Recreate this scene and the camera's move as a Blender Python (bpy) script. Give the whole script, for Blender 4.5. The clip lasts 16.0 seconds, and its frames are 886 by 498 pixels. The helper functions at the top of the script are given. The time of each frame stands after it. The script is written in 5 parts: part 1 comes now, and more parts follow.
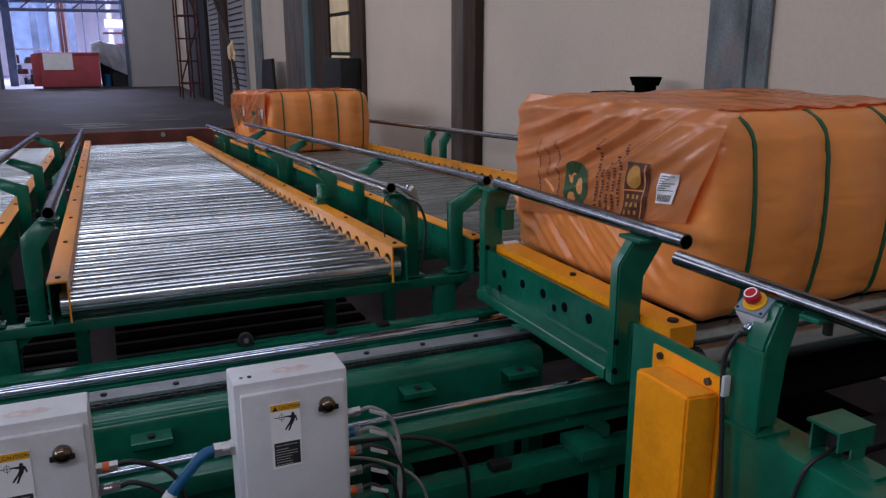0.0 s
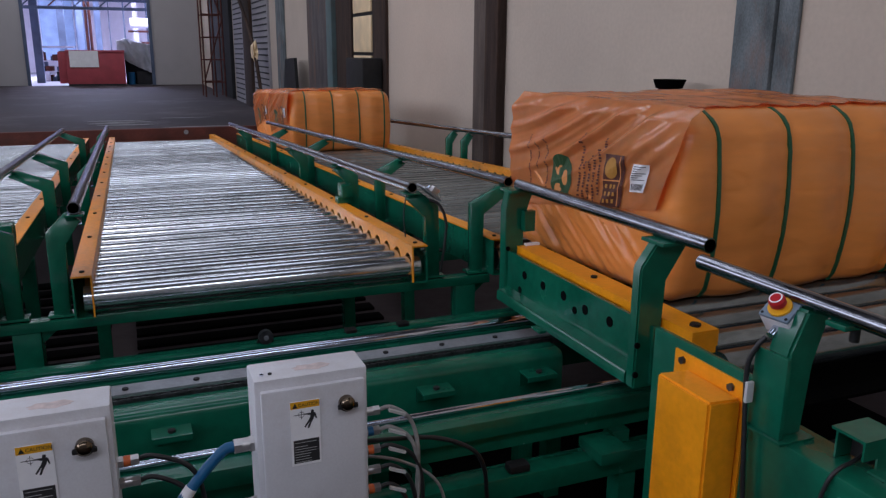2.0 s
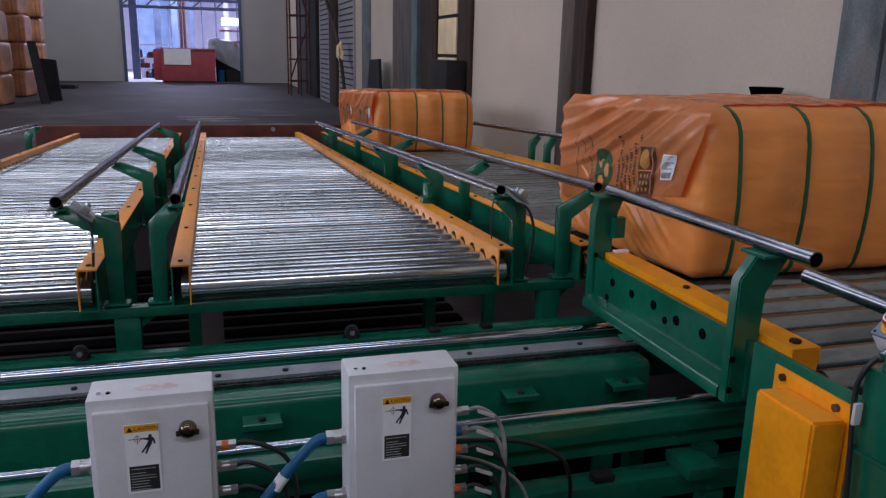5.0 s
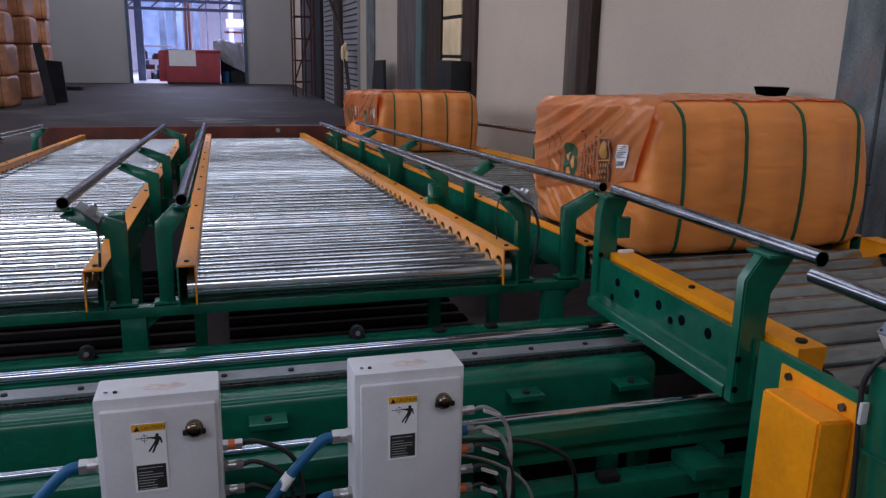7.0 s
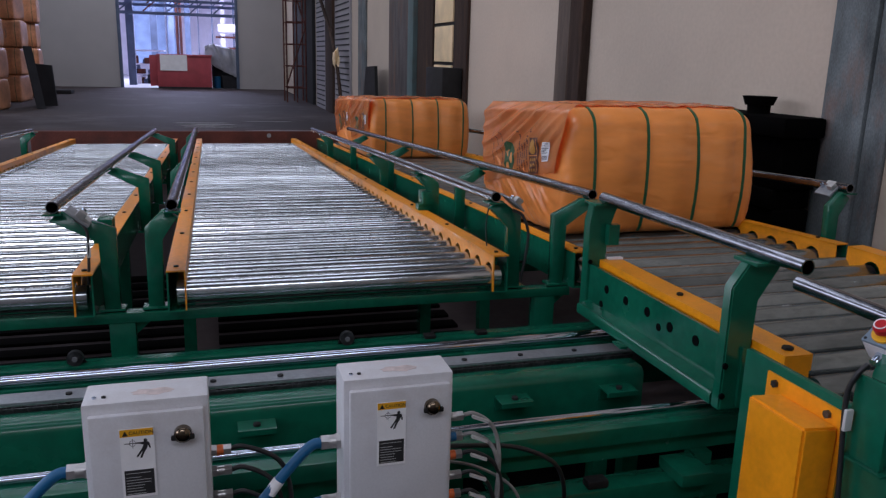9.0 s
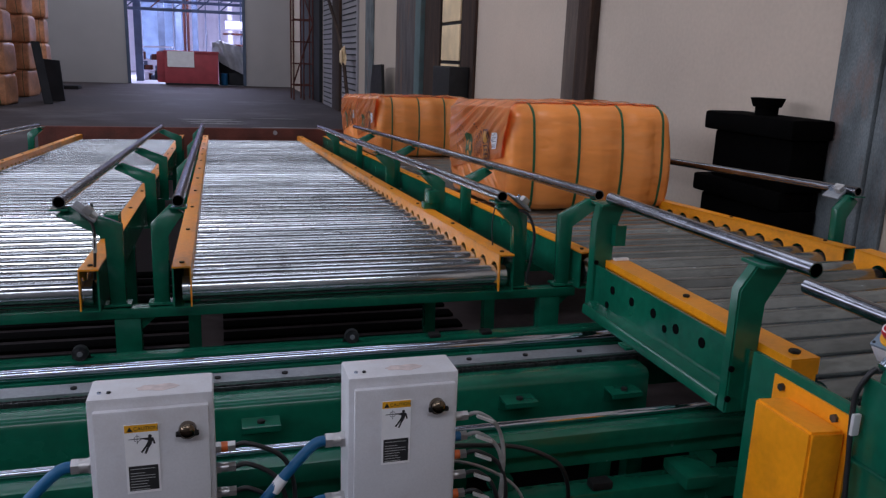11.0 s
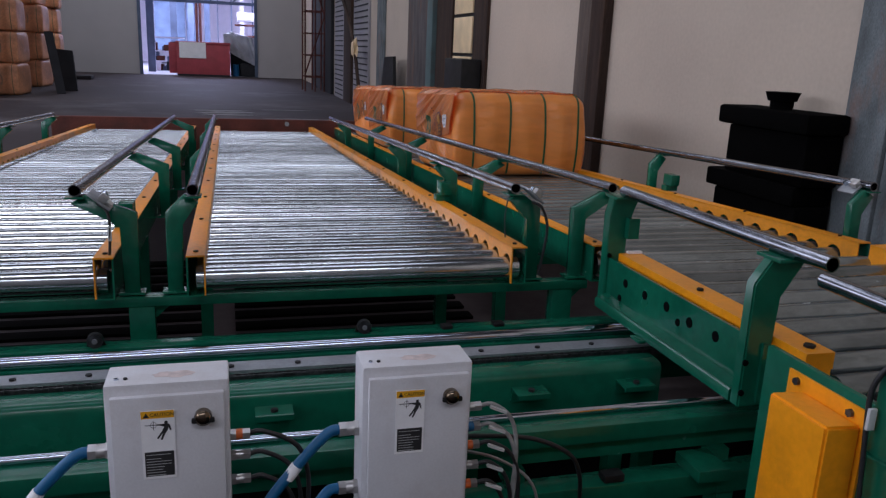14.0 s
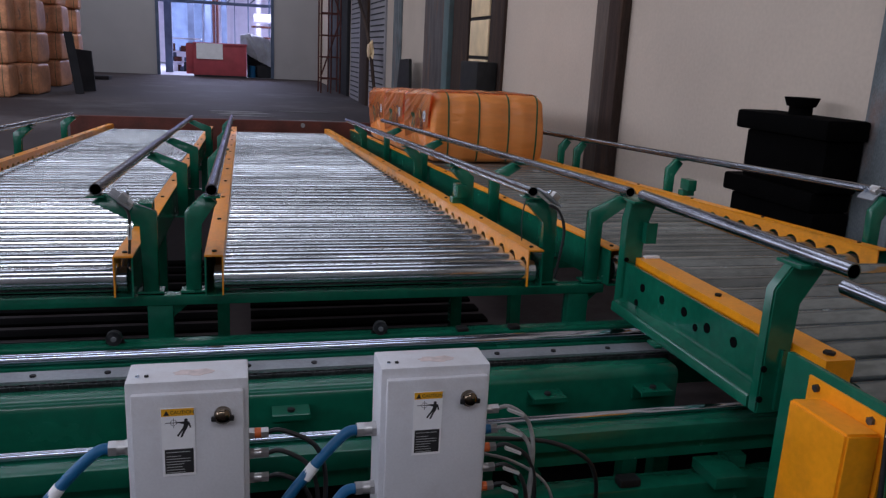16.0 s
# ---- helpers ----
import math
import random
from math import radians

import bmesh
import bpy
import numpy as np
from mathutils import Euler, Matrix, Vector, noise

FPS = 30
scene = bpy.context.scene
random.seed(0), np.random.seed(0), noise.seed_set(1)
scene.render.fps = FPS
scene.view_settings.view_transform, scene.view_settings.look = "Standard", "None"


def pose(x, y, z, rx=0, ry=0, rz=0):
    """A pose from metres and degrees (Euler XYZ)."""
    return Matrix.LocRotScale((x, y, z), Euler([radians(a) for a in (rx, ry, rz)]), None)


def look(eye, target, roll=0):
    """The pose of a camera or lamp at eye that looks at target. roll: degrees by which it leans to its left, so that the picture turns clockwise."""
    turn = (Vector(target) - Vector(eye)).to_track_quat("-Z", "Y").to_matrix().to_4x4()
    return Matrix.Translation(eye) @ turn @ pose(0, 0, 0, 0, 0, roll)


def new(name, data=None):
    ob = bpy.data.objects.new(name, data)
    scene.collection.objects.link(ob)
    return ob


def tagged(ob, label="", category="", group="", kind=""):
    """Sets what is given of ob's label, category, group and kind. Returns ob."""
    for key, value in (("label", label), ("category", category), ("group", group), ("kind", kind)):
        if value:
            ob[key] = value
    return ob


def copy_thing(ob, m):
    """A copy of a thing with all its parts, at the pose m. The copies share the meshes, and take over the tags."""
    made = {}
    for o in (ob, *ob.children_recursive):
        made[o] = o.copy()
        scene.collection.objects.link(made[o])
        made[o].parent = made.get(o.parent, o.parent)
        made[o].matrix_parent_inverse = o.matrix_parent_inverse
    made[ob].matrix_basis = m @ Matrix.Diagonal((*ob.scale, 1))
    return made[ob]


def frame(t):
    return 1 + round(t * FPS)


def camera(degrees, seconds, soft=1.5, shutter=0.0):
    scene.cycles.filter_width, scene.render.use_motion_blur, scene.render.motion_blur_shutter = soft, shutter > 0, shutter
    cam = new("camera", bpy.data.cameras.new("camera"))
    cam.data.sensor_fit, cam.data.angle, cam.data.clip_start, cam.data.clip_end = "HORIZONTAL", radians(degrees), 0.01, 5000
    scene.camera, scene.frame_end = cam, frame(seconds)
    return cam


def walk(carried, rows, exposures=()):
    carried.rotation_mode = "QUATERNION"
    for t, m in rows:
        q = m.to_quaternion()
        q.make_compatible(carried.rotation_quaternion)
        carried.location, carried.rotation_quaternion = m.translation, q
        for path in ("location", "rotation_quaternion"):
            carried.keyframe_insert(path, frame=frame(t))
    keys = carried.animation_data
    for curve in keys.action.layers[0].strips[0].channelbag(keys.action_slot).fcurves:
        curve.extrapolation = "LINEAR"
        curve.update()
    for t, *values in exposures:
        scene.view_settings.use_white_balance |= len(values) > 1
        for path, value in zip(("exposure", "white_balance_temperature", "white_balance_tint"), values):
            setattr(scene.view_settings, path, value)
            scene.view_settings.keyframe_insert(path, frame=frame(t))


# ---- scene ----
cam = camera(59.3, 16.0, soft=1.3)
PATH = [
    (0, (0.222, 0.149, 1.613), (0.992, 1.927, 1.117), -0.1),
    (0.5, (0.219, 0.149, 1.613), (0.976, 1.935, 1.124), -0.1),
    (1, (0.22, 0.151, 1.609), (0.971, 1.937, 1.113), 0.3),
    (1.5, (0.217, 0.153, 1.609), (0.948, 1.948, 1.115), 0.5),
    (2, (0.217, 0.155, 1.61), (0.943, 1.952, 1.116), 0.4),
    (2.5, (0.21, 0.161, 1.609), (0.914, 1.966, 1.113), 0.4),
    (3, (0.205, 0.167, 1.607), (0.871, 1.987, 1.111), 0.5),
    (3.5, (0.195, 0.171, 1.606), (0.824, 2.003, 1.109), 0.6),
    (4, (0.188, 0.173, 1.605), (0.798, 2.01, 1.103), 0.9),
    (4.5, (0.176, 0.176, 1.606), (0.755, 2.024, 1.108), 1.2),
    (5, (0.166, 0.172, 1.606), (0.716, 2.032, 1.116), 1.3),
    (7.5, (0.162, 0.168, 1.604), (0.699, 2.032, 1.117), 1.2),
    (8, (0.161, 0.166, 1.605), (0.708, 2.029, 1.123), 1.6),
    (8.5, (0.162, 0.163, 1.607), (0.717, 2.024, 1.13), 1.6),
    (9, (0.163, 0.16, 1.607), (0.725, 2.02, 1.135), 1.6),
    (11.5, (0.157, 0.167, 1.604), (0.706, 2.03, 1.129), 2.2),
    (12, (0.153, 0.165, 1.603), (0.693, 2.032, 1.131), 1.9),
    (12.5, (0.153, 0.166, 1.603), (0.701, 2.029, 1.125), 2.2),
    (13, (0.15, 0.163, 1.6), (0.69, 2.028, 1.121), 2.5),
    (13.5, (0.146, 0.164, 1.601), (0.664, 2.034, 1.117), 2.1),
    (14, (0.147, 0.168, 1.599), (0.674, 2.033, 1.106), 2.5),
    (14.5, (0.143, 0.173, 1.598), (0.661, 2.041, 1.106), 2.6),
    (15, (0.138, 0.171, 1.599), (0.654, 2.039, 1.104), 2.8),
    (15.5, (0.135, 0.168, 1.597), (0.64, 2.04, 1.105), 2.7),
    (16, (0.132, 0.168, 1.598), (0.627, 2.043, 1.11), 2.9),
]
walk(cam, [(t, look(eye, target, roll)) for t, eye, target, roll in PATH], exposures=((0.0, -0.31, 6050, 20), (16.0, -0.31, 6050, 20)))

# world and lights
world = bpy.data.worlds.new("sky")
world.use_nodes = True
scene.world = world
wn = world.node_tree.nodes
sky = wn.new("ShaderNodeTexSky")
sky.sky_type, sky.sun_disc = "NISHITA", False
sky.sun_elevation, sky.sun_rotation = radians(50), radians(200)
wn["Background"].inputs["Strength"].default_value = 0.10
world.node_tree.links.new(sky.outputs["Color"], wn["Background"].inputs["Color"])

# Area lamps added overhead, out of view; places and watts chosen for brightness.
ROOF_LAMPS = [(-4.0, 295), (2.5, 82), (8.0, 150), (13.5, 150), (20.0, 150), (28.0, 190), (35.0, 290)]  # along the hall, watts
SKY_X, SKY_W, SKY_D = -2.8, 11.0, 1.3
ROOF = 7.0


def lamp(x, y, z, sx, sy, watts, colour):
    data = bpy.data.lights.new("roof_strip_light", "AREA")
    data.shape, data.size, data.size_y, data.energy, data.color = "RECTANGLE", sx, sy, watts, colour
    ob = new("skylight_lamp", data)
    ob.matrix_world = look((x, y, z), (x, y, 0))
    return ob


for sky_y, sky_watts in ROOF_LAMPS:
    lamp(SKY_X, sky_y, ROOF + 0.02, SKY_W, SKY_D, sky_watts, (0.93, 0.97, 1.0))
# Side fill added from the west, from a wall that is never in view.
side_fill = bpy.data.lights.new("west_fill", "AREA")
side_fill.shape, side_fill.size, side_fill.size_y, side_fill.energy, side_fill.color = "RECTANGLE", 22.0, 2.4, 800, (0.93, 0.95, 1.0)
new("west_window_lamp", side_fill).matrix_world = look((-9.02, 7.0, 4.2), (0, 7.0, 4.2))
# Lamp added over the next hall, above what the doorway shows.
lamp(-1.0, 47.0, 6.4, 12.0, 5.0, 5700, (0.68, 0.72, 1.0))
sun = new("sun", bpy.data.lights.new("sun", "SUN"))
sun.data.energy, sun.data.angle, sun.data.color = 1.5, radians(20), (1.0, 0.97, 0.92)
sun.matrix_world = look((0, 0, 30), (6, 9, 0))


# ---- materials ----
def material(name, colour, rough=0.5, metal=0.0, vary=0.2, scale=6.0, bump=0.15, fine=60.0, stain=None, stain_amount=0.3, stretch=(1, 1, 1), coat=0.0, island=False, spec=0.5, rv=0.12):
    m = bpy.data.materials.new(name)
    m.use_nodes = True
    nt = m.node_tree
    n, link = nt.nodes, nt.links.new
    b = n["Principled BSDF"]
    co = n.new("ShaderNodeTexCoord")
    mp = n.new("ShaderNodeMapping")
    mp.inputs["Scale"].default_value = stretch
    link(co.outputs["Object"], mp.inputs["Vector"])
    if island:
        own = n.new("ShaderNodeObjectInfo")
        slide = n.new("ShaderNodeMath")
        slide.operation = "MULTIPLY"
        slide.inputs[1].default_value = 40.0
        link(own.outputs["Random"], slide.inputs[0])
        link(slide.outputs[0], mp.inputs["Location"])
    big = n.new("ShaderNodeTexNoise")
    big.inputs["Scale"].default_value, big.inputs["Detail"].default_value = scale, 6
    small = n.new("ShaderNodeTexNoise")
    small.inputs["Scale"].default_value, small.inputs["Detail"].default_value = fine, 4
    link(mp.outputs["Vector"], big.inputs["Vector"])
    link(mp.outputs["Vector"], small.inputs["Vector"])
    ramp = n.new("ShaderNodeMapRange")
    ramp.inputs["From Min"].default_value, ramp.inputs["From Max"].default_value = 0.3, 0.7
    ramp.inputs["To Min"].default_value, ramp.inputs["To Max"].default_value = 1 - vary, 1 + vary
    link(big.outputs["Fac"], ramp.inputs["Value"])
    ramp2 = n.new("ShaderNodeMapRange")
    ramp2.inputs["From Min"].default_value, ramp2.inputs["From Max"].default_value = 0.3, 0.7
    ramp2.inputs["To Min"].default_value, ramp2.inputs["To Max"].default_value = 1 - vary / 2, 1 + vary / 2
    link(small.outputs["Fac"], ramp2.inputs["Value"])
    mul = n.new("ShaderNodeMath")
    mul.operation = "MULTIPLY"
    link(ramp.outputs[0], mul.inputs[0])
    link(ramp2.outputs[0], mul.inputs[1])
    shade = n.new("ShaderNodeVectorMath")
    shade.operation = "SCALE"
    shade.inputs[0].default_value = colour
    out = mul.outputs[0]
    if island:
        info = n.new("ShaderNodeObjectInfo")
        rr = n.new("ShaderNodeMapRange")
        rr.inputs["To Min"].default_value, rr.inputs["To Max"].default_value = 0.75, 1.2
        link(info.outputs["Random"], rr.inputs["Value"])
        m2 = n.new("ShaderNodeMath")
        m2.operation = "MULTIPLY"
        link(out, m2.inputs[0])
        link(rr.outputs[0], m2.inputs[1])
        out = m2.outputs[0]
    link(out, shade.inputs["Scale"])
    colour_out = shade.outputs[0]
    if stain:
        sn = n.new("ShaderNodeTexNoise")
        sn.inputs["Scale"].default_value, sn.inputs["Detail"].default_value, sn.inputs["Roughness"].default_value = scale * 0.6, 8, 0.7
        off = n.new("ShaderNodeMapping")
        off.inputs["Location"].default_value = (3.1, 7.7, 1.3)
        link(mp.outputs["Vector"], off.inputs["Vector"])
        link(off.outputs["Vector"], sn.inputs["Vector"])
        sr = n.new("ShaderNodeMapRange")
        sr.inputs["From Min"].default_value, sr.inputs["From Max"].default_value = 0.52, 0.68
        sr.inputs["To Max"].default_value = stain_amount
        link(sn.outputs["Fac"], sr.inputs["Value"])
        mix = n.new("ShaderNodeMix")
        mix.data_type = "RGBA"
        mix.inputs["B"].default_value = (*stain, 1)
        for s in mix.inputs:
            if s.name == "B" and s.type == "RGBA":
                s.default_value = (*stain, 1)
            if s.name == "A" and s.type == "RGBA":
                link(colour_out, s)
        link(sr.outputs[0], mix.inputs[0])
        colour_out = [s for s in mix.outputs if s.type == "RGBA"][0]
    link(colour_out, b.inputs["Base Color"])
    rg = n.new("ShaderNodeMapRange")
    rg.inputs["To Min"].default_value, rg.inputs["To Max"].default_value = max(rough - rv, 0.03), min(rough + rv, 1)
    link(big.outputs["Fac"], rg.inputs["Value"])
    link(rg.outputs[0], b.inputs["Roughness"])
    b.inputs["Specular IOR Level"].default_value = spec
    b.inputs["Metallic"].default_value = metal
    b.inputs["Coat Weight"].default_value = coat
    if bump:
        bp = n.new("ShaderNodeBump")
        bp.inputs["Strength"].default_value, bp.inputs["Distance"].default_value = bump, 0.004
        link(small.outputs["Fac"], bp.inputs["Height"])
        link(bp.outputs["Normal"], b.inputs["Normal"])
    return m


GREEN = material("green_paint", (0.004, 0.108, 0.060), 0.23, vary=0.20, scale=5, bump=0.07, fine=30, stain=(0.012, 0.055, 0.036), stain_amount=0.4)
YELLOW = material("yellow_paint", (0.90, 0.325, 0.003), 0.34, vary=0.10, scale=7, bump=0.06, stain=(0.45, 0.18, 0.02), stain_amount=0.35)
# Darker copy of YELLOW with heavier stain, for the lane rails.
RAILYELLOW = material("darker_worn_yellow_paint", (0.80, 0.29, 0.006), 0.36, vary=0.16, scale=5, bump=0.08, stain=(0.24, 0.11, 0.025), stain_amount=0.65, stretch=(1, 0.5, 1))
ZINC = material("zinc_roller", (0.56, 0.59, 0.61), 0.17, rv=0.03, metal=0.95, vary=0.10, scale=3, bump=0.0, fine=14, stain=(0.11, 0.12, 0.12), stain_amount=0.68, stretch=(0.8, 3, 3), island=True)
DULLZINC = material("dull_zinc_roller", (0.28, 0.32, 0.33), 0.23, metal=0.88, vary=0.22, scale=6, bump=0.0, fine=30, stain=(0.14, 0.17, 0.16), stain_amount=0.6, stretch=(1, 3, 3), island=True)
STEEL = material("bright_steel_tube", (0.25, 0.26, 0.29), 0.20, metal=1.0, vary=0.2, scale=9, bump=0.03, stain=(0.10, 0.08, 0.07), stain_amount=0.5)
CHROME = material("polished_steel", (0.58, 0.65, 0.76), 0.12, rv=0.02, metal=1.0, vary=0.05, scale=9, bump=0.0)
CHAIN = material("oily_chain_steel", (0.07, 0.07, 0.075), 0.35, metal=0.7, vary=0.4, scale=30, bump=0.1)
PLATE = material("bare_steel_plate", (0.32, 0.34, 0.36), 0.45, metal=0.5, vary=0.2, scale=5, bump=0.05, stain=(0.2, 0.2, 0.2), stain_amount=0.5)
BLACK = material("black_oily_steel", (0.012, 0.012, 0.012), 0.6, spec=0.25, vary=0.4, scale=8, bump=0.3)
HOLE = material("dark_hole", (0.002, 0.003, 0.003), 0.95, spec=0.05, vary=0.1, bump=0)
RUBBER = material("black_rubber", (0.015, 0.015, 0.016), 0.5, vary=0.2, bump=0.05)
GREYBOX = material("grey_powder_coat", (0.70, 0.705, 0.73), 0.42, vary=0.06, scale=5, bump=0.12, fine=180, stain=(0.46, 0.40, 0.37), stain_amount=0.35)
WRAP = material("orange_film", (0.83, 0.285, 0.060), 0.33, vary=0.10, scale=5, bump=0.35, fine=15, stain=(0.74, 0.32, 0.12), stain_amount=0.4, stretch=(0.45, 0.8, 1.6))
FILM = material("peach_film_flap", (0.87, 0.37, 0.130), 0.19, vary=0.08, scale=6, bump=0.08, fine=18, coat=0.4)
STRAP = material("green_strap", (0.008, 0.095, 0.042), 0.42, vary=0.1, bump=0)
FLOOR = material("worn_concrete", (0.034, 0.026, 0.027), 0.75, spec=0.2, vary=0.25, scale=0.7, bump=0.15, fine=14, stain=(0.11, 0.10, 0.105), stain_amount=0.5)
WALL = material("painted_plaster", (0.50, 0.418, 0.335), 0.8, vary=0.08, scale=0.7, bump=0.1, fine=30, stain=(0.40, 0.335, 0.26), stain_amount=0.4)
ENDWALL = material("grey_plaster", (0.40, 0.385, 0.38), 0.8, vary=0.08, scale=0.5, bump=0.1, stain=(0.32, 0.31, 0.30), stain_amount=0.4)
ROOFING = material("dark_roof_sheet", (0.07, 0.07, 0.075), 0.7, vary=0.2, scale=1.0, bump=0.1)
DIMWALL = material("grey_wall_and_glare", (0.20, 0.19, 0.185), 0.8, vary=0.1, scale=0.6, bump=0.1)
OLDWRAP = material("dusty_orange_film", (0.62, 0.28, 0.14), 0.5, vary=0.3, scale=2.5, bump=0.25, fine=22, stain=(0.30, 0.17, 0.12), stain_amount=0.6)
# Near black for the machine cover and for the added shade pieces.
PITCHBLACK = material("black_cover_and_shade", (0.0018, 0.0018, 0.0018), 0.95, spec=0.03, vary=0.3, scale=6, bump=0.3)
TIMBER = material("dark_stained_timber", (0.045, 0.030, 0.024), 0.85, spec=0.2, vary=0.35, scale=3, bump=0.5, fine=30, stain=(0.11, 0.06, 0.035), stain_amount=0.6, stretch=(4, 4, 0.5))
GREYCOL = material("peeling_blue_grey_paint", (0.135, 0.155, 0.16), 0.8, spec=0.2, vary=0.4, scale=3, bump=0.4, stain=(0.22, 0.13, 0.10), stain_amount=0.6, stretch=(2, 2, 0.9))
TEAL = material("teal_paint", (0.08, 0.125, 0.125), 0.7, vary=0.2, scale=3, bump=0.2, stain=(0.08, 0.07, 0.06), stain_amount=0.6)
CREAM = material("cream_board", (0.76, 0.58, 0.34), 0.6, vary=0.15, scale=3, bump=0.1)
RUST = material("rusty_red_steel", (0.10, 0.030, 0.021), 0.75, spec=0.25, vary=0.3, scale=4, bump=0.3, stain=(0.06, 0.03, 0.024), stain_amount=0.6)
REDPAINT = material("faded_red_paint", (0.42, 0.068, 0.085), 0.6, vary=0.18, scale=2, bump=0.1, stain=(0.28, 0.06, 0.06), stain_amount=0.4)
PAPER = material("white_paper", (0.90, 0.90, 0.91), 0.7, vary=0.05, bump=0.05)
INK = material("black_ink", (0.02, 0.02, 0.022), 0.6, vary=0.0, bump=0)
BROWNINK = material("brown_ink", (0.10, 0.028, 0.018), 0.6, vary=0.1, bump=0)
GREENINK = material("dark_green_ink", (0.03, 0.085, 0.03), 0.6, vary=0.1, bump=0)
GOLDINK = material("ochre_ink", (0.55, 0.27, 0.05), 0.6, vary=0.1, bump=0)
SIGNYELLOW = material("sign_yellow", (0.85, 0.42, 0.01), 0.5, vary=0.04, bump=0)
BLUE = material("blue_sleeve", (0.003, 0.105, 0.25), 0.5, vary=0.12, bump=0.1)
ORANGEPL = material("orange_plastic", (0.72, 0.15, 0.03), 0.4, vary=0.08, bump=0)
BRASS = material("brass_knob", (0.17, 0.13, 0.09), 0.16, metal=1.0, vary=0.15, bump=0)
GREYCABLE = material("dusty_grey_cable", (0.30, 0.30, 0.29), 0.5, vary=0.3, scale=14, bump=0.1)
GLAND = material("nickel_plated_brass", (0.52, 0.51, 0.50), 0.32, metal=0.8, vary=0.15, bump=0)
REDPL = material("red_plastic", (0.50, 0.015, 0.02), 0.3, vary=0.05, bump=0)
CLEARGREY = material("grey_plastic_tag", (0.55, 0.56, 0.55), 0.45, vary=0.08, bump=0)
TARP = material("grey_tarpaulin", (0.50, 0.51, 0.54), 0.4, vary=0.15, scale=3, bump=0.2)
BLUEHALL = material("pale_blue_cladding", (0.70, 0.665, 0.72), 0.6, vary=0.1, scale=1.5, bump=0.1)
STEELBLUE = material("blue_grey_steel", (0.095, 0.125, 0.185), 0.7, spec=0.25, vary=0.25, scale=2, bump=0.1)
SHEETBLUE = material("blue_sheet_paint", (0.22, 0.31, 0.46), 0.6, vary=0.2, scale=2, bump=0.1)
LIDBLUE = material("blue_grey_plastic", (0.17, 0.23, 0.29), 0.45, vary=0.08, bump=0.0)
STAINCOL = material("stained_column", (0.095, 0.085, 0.085), 0.8, spec=0.2, vary=0.4, scale=2.5, bump=0.4, stain=(0.17, 0.10, 0.07), stain_amount=0.7, stretch=(2, 2, 0.5))
PALEFLOOR = material("pale_concrete", (0.30, 0.30, 0.33), 0.6, vary=0.15, scale=1, bump=0.1)
SLATE = material("dark_grey_sheet", (0.03, 0.031, 0.035), 0.8, spec=0.2, vary=0.25, scale=2, bump=0.1)


# ---- mesh helpers ----
def box(bm, x0, x1, y0, y1, z0, z1, bevel=0.0):
    r = bmesh.ops.create_cube(bm, size=1.0, matrix=Matrix.Translation(((x0 + x1) / 2, (y0 + y1) / 2, (z0 + z1) / 2)) @ Matrix.Diagonal((x1 - x0, y1 - y0, z1 - z0, 1)))
    if bevel:
        vs = set(r["verts"])
        es = [e for e in bm.edges if e.verts[0] in vs and e.verts[1] in vs]
        bmesh.ops.bevel(bm, geom=es, offset=bevel, segments=2, affect="EDGES", profile=0.6)
    return bm


def cyl(bm, a, b, r, n=16, r2=None):
    a, b = Vector(a), Vector(b)
    m = Matrix.Translation((a + b) / 2) @ (b - a).to_track_quat("Z", "Y").to_matrix().to_4x4()
    bmesh.ops.create_cone(bm, cap_ends=True, segments=n, radius1=r, radius2=r if r2 is None else r2, depth=(b - a).length, matrix=m)
    return bm


def pipe(bm, a, b, ro, ri, n=20):
    """A hollow pipe with open ends."""
    a, b = Vector(a), Vector(b)
    q = (b - a).to_track_quat("Z", "Y").to_matrix()
    rings = []
    for p, r in ((a, ri), (a, ro), (b, ro), (b, ri)):
        rings.append([bm.verts.new(p + q @ Vector((r * math.cos(2 * math.pi * k / n), r * math.sin(2 * math.pi * k / n), 0))) for k in range(n)])
    for i in range(4):
        ra, rb = rings[i], rings[(i + 1) % 4]
        for k in range(n):
            bm.faces.new((ra[k], ra[(k + 1) % n], rb[(k + 1) % n], rb[k]))
    return bm


def prism(bm, pts, axis, a, b):
    """A flat outline pushed out along an axis; pts are the two other coordinates in order."""
    def at(p, v):
        return {"x": (v, p[0], p[1]), "y": (p[0], v, p[1]), "z": (p[0], p[1], v)}[axis]
    va, vb = [bm.verts.new(at(p, a)) for p in pts], [bm.verts.new(at(p, b)) for p in pts]
    bm.faces.new(va)
    bm.faces.new(vb[::-1])
    for i in range(len(pts)):
        j = (i + 1) % len(pts)
        bm.faces.new((va[i], vb[i], vb[j], va[j]))
    return bm


def beam(bm, a, b, w, h):
    """A rectangular bar from a to b."""
    a, b = Vector(a), Vector(b)
    q = (b - a).to_track_quat("Z", "Y").to_matrix().to_4x4()
    m = Matrix.Translation((a + b) / 2) @ q @ Matrix.Diagonal((w, h, (b - a).length, 1))
    bmesh.ops.create_cube(bm, size=1.0, matrix=m)
    return bm


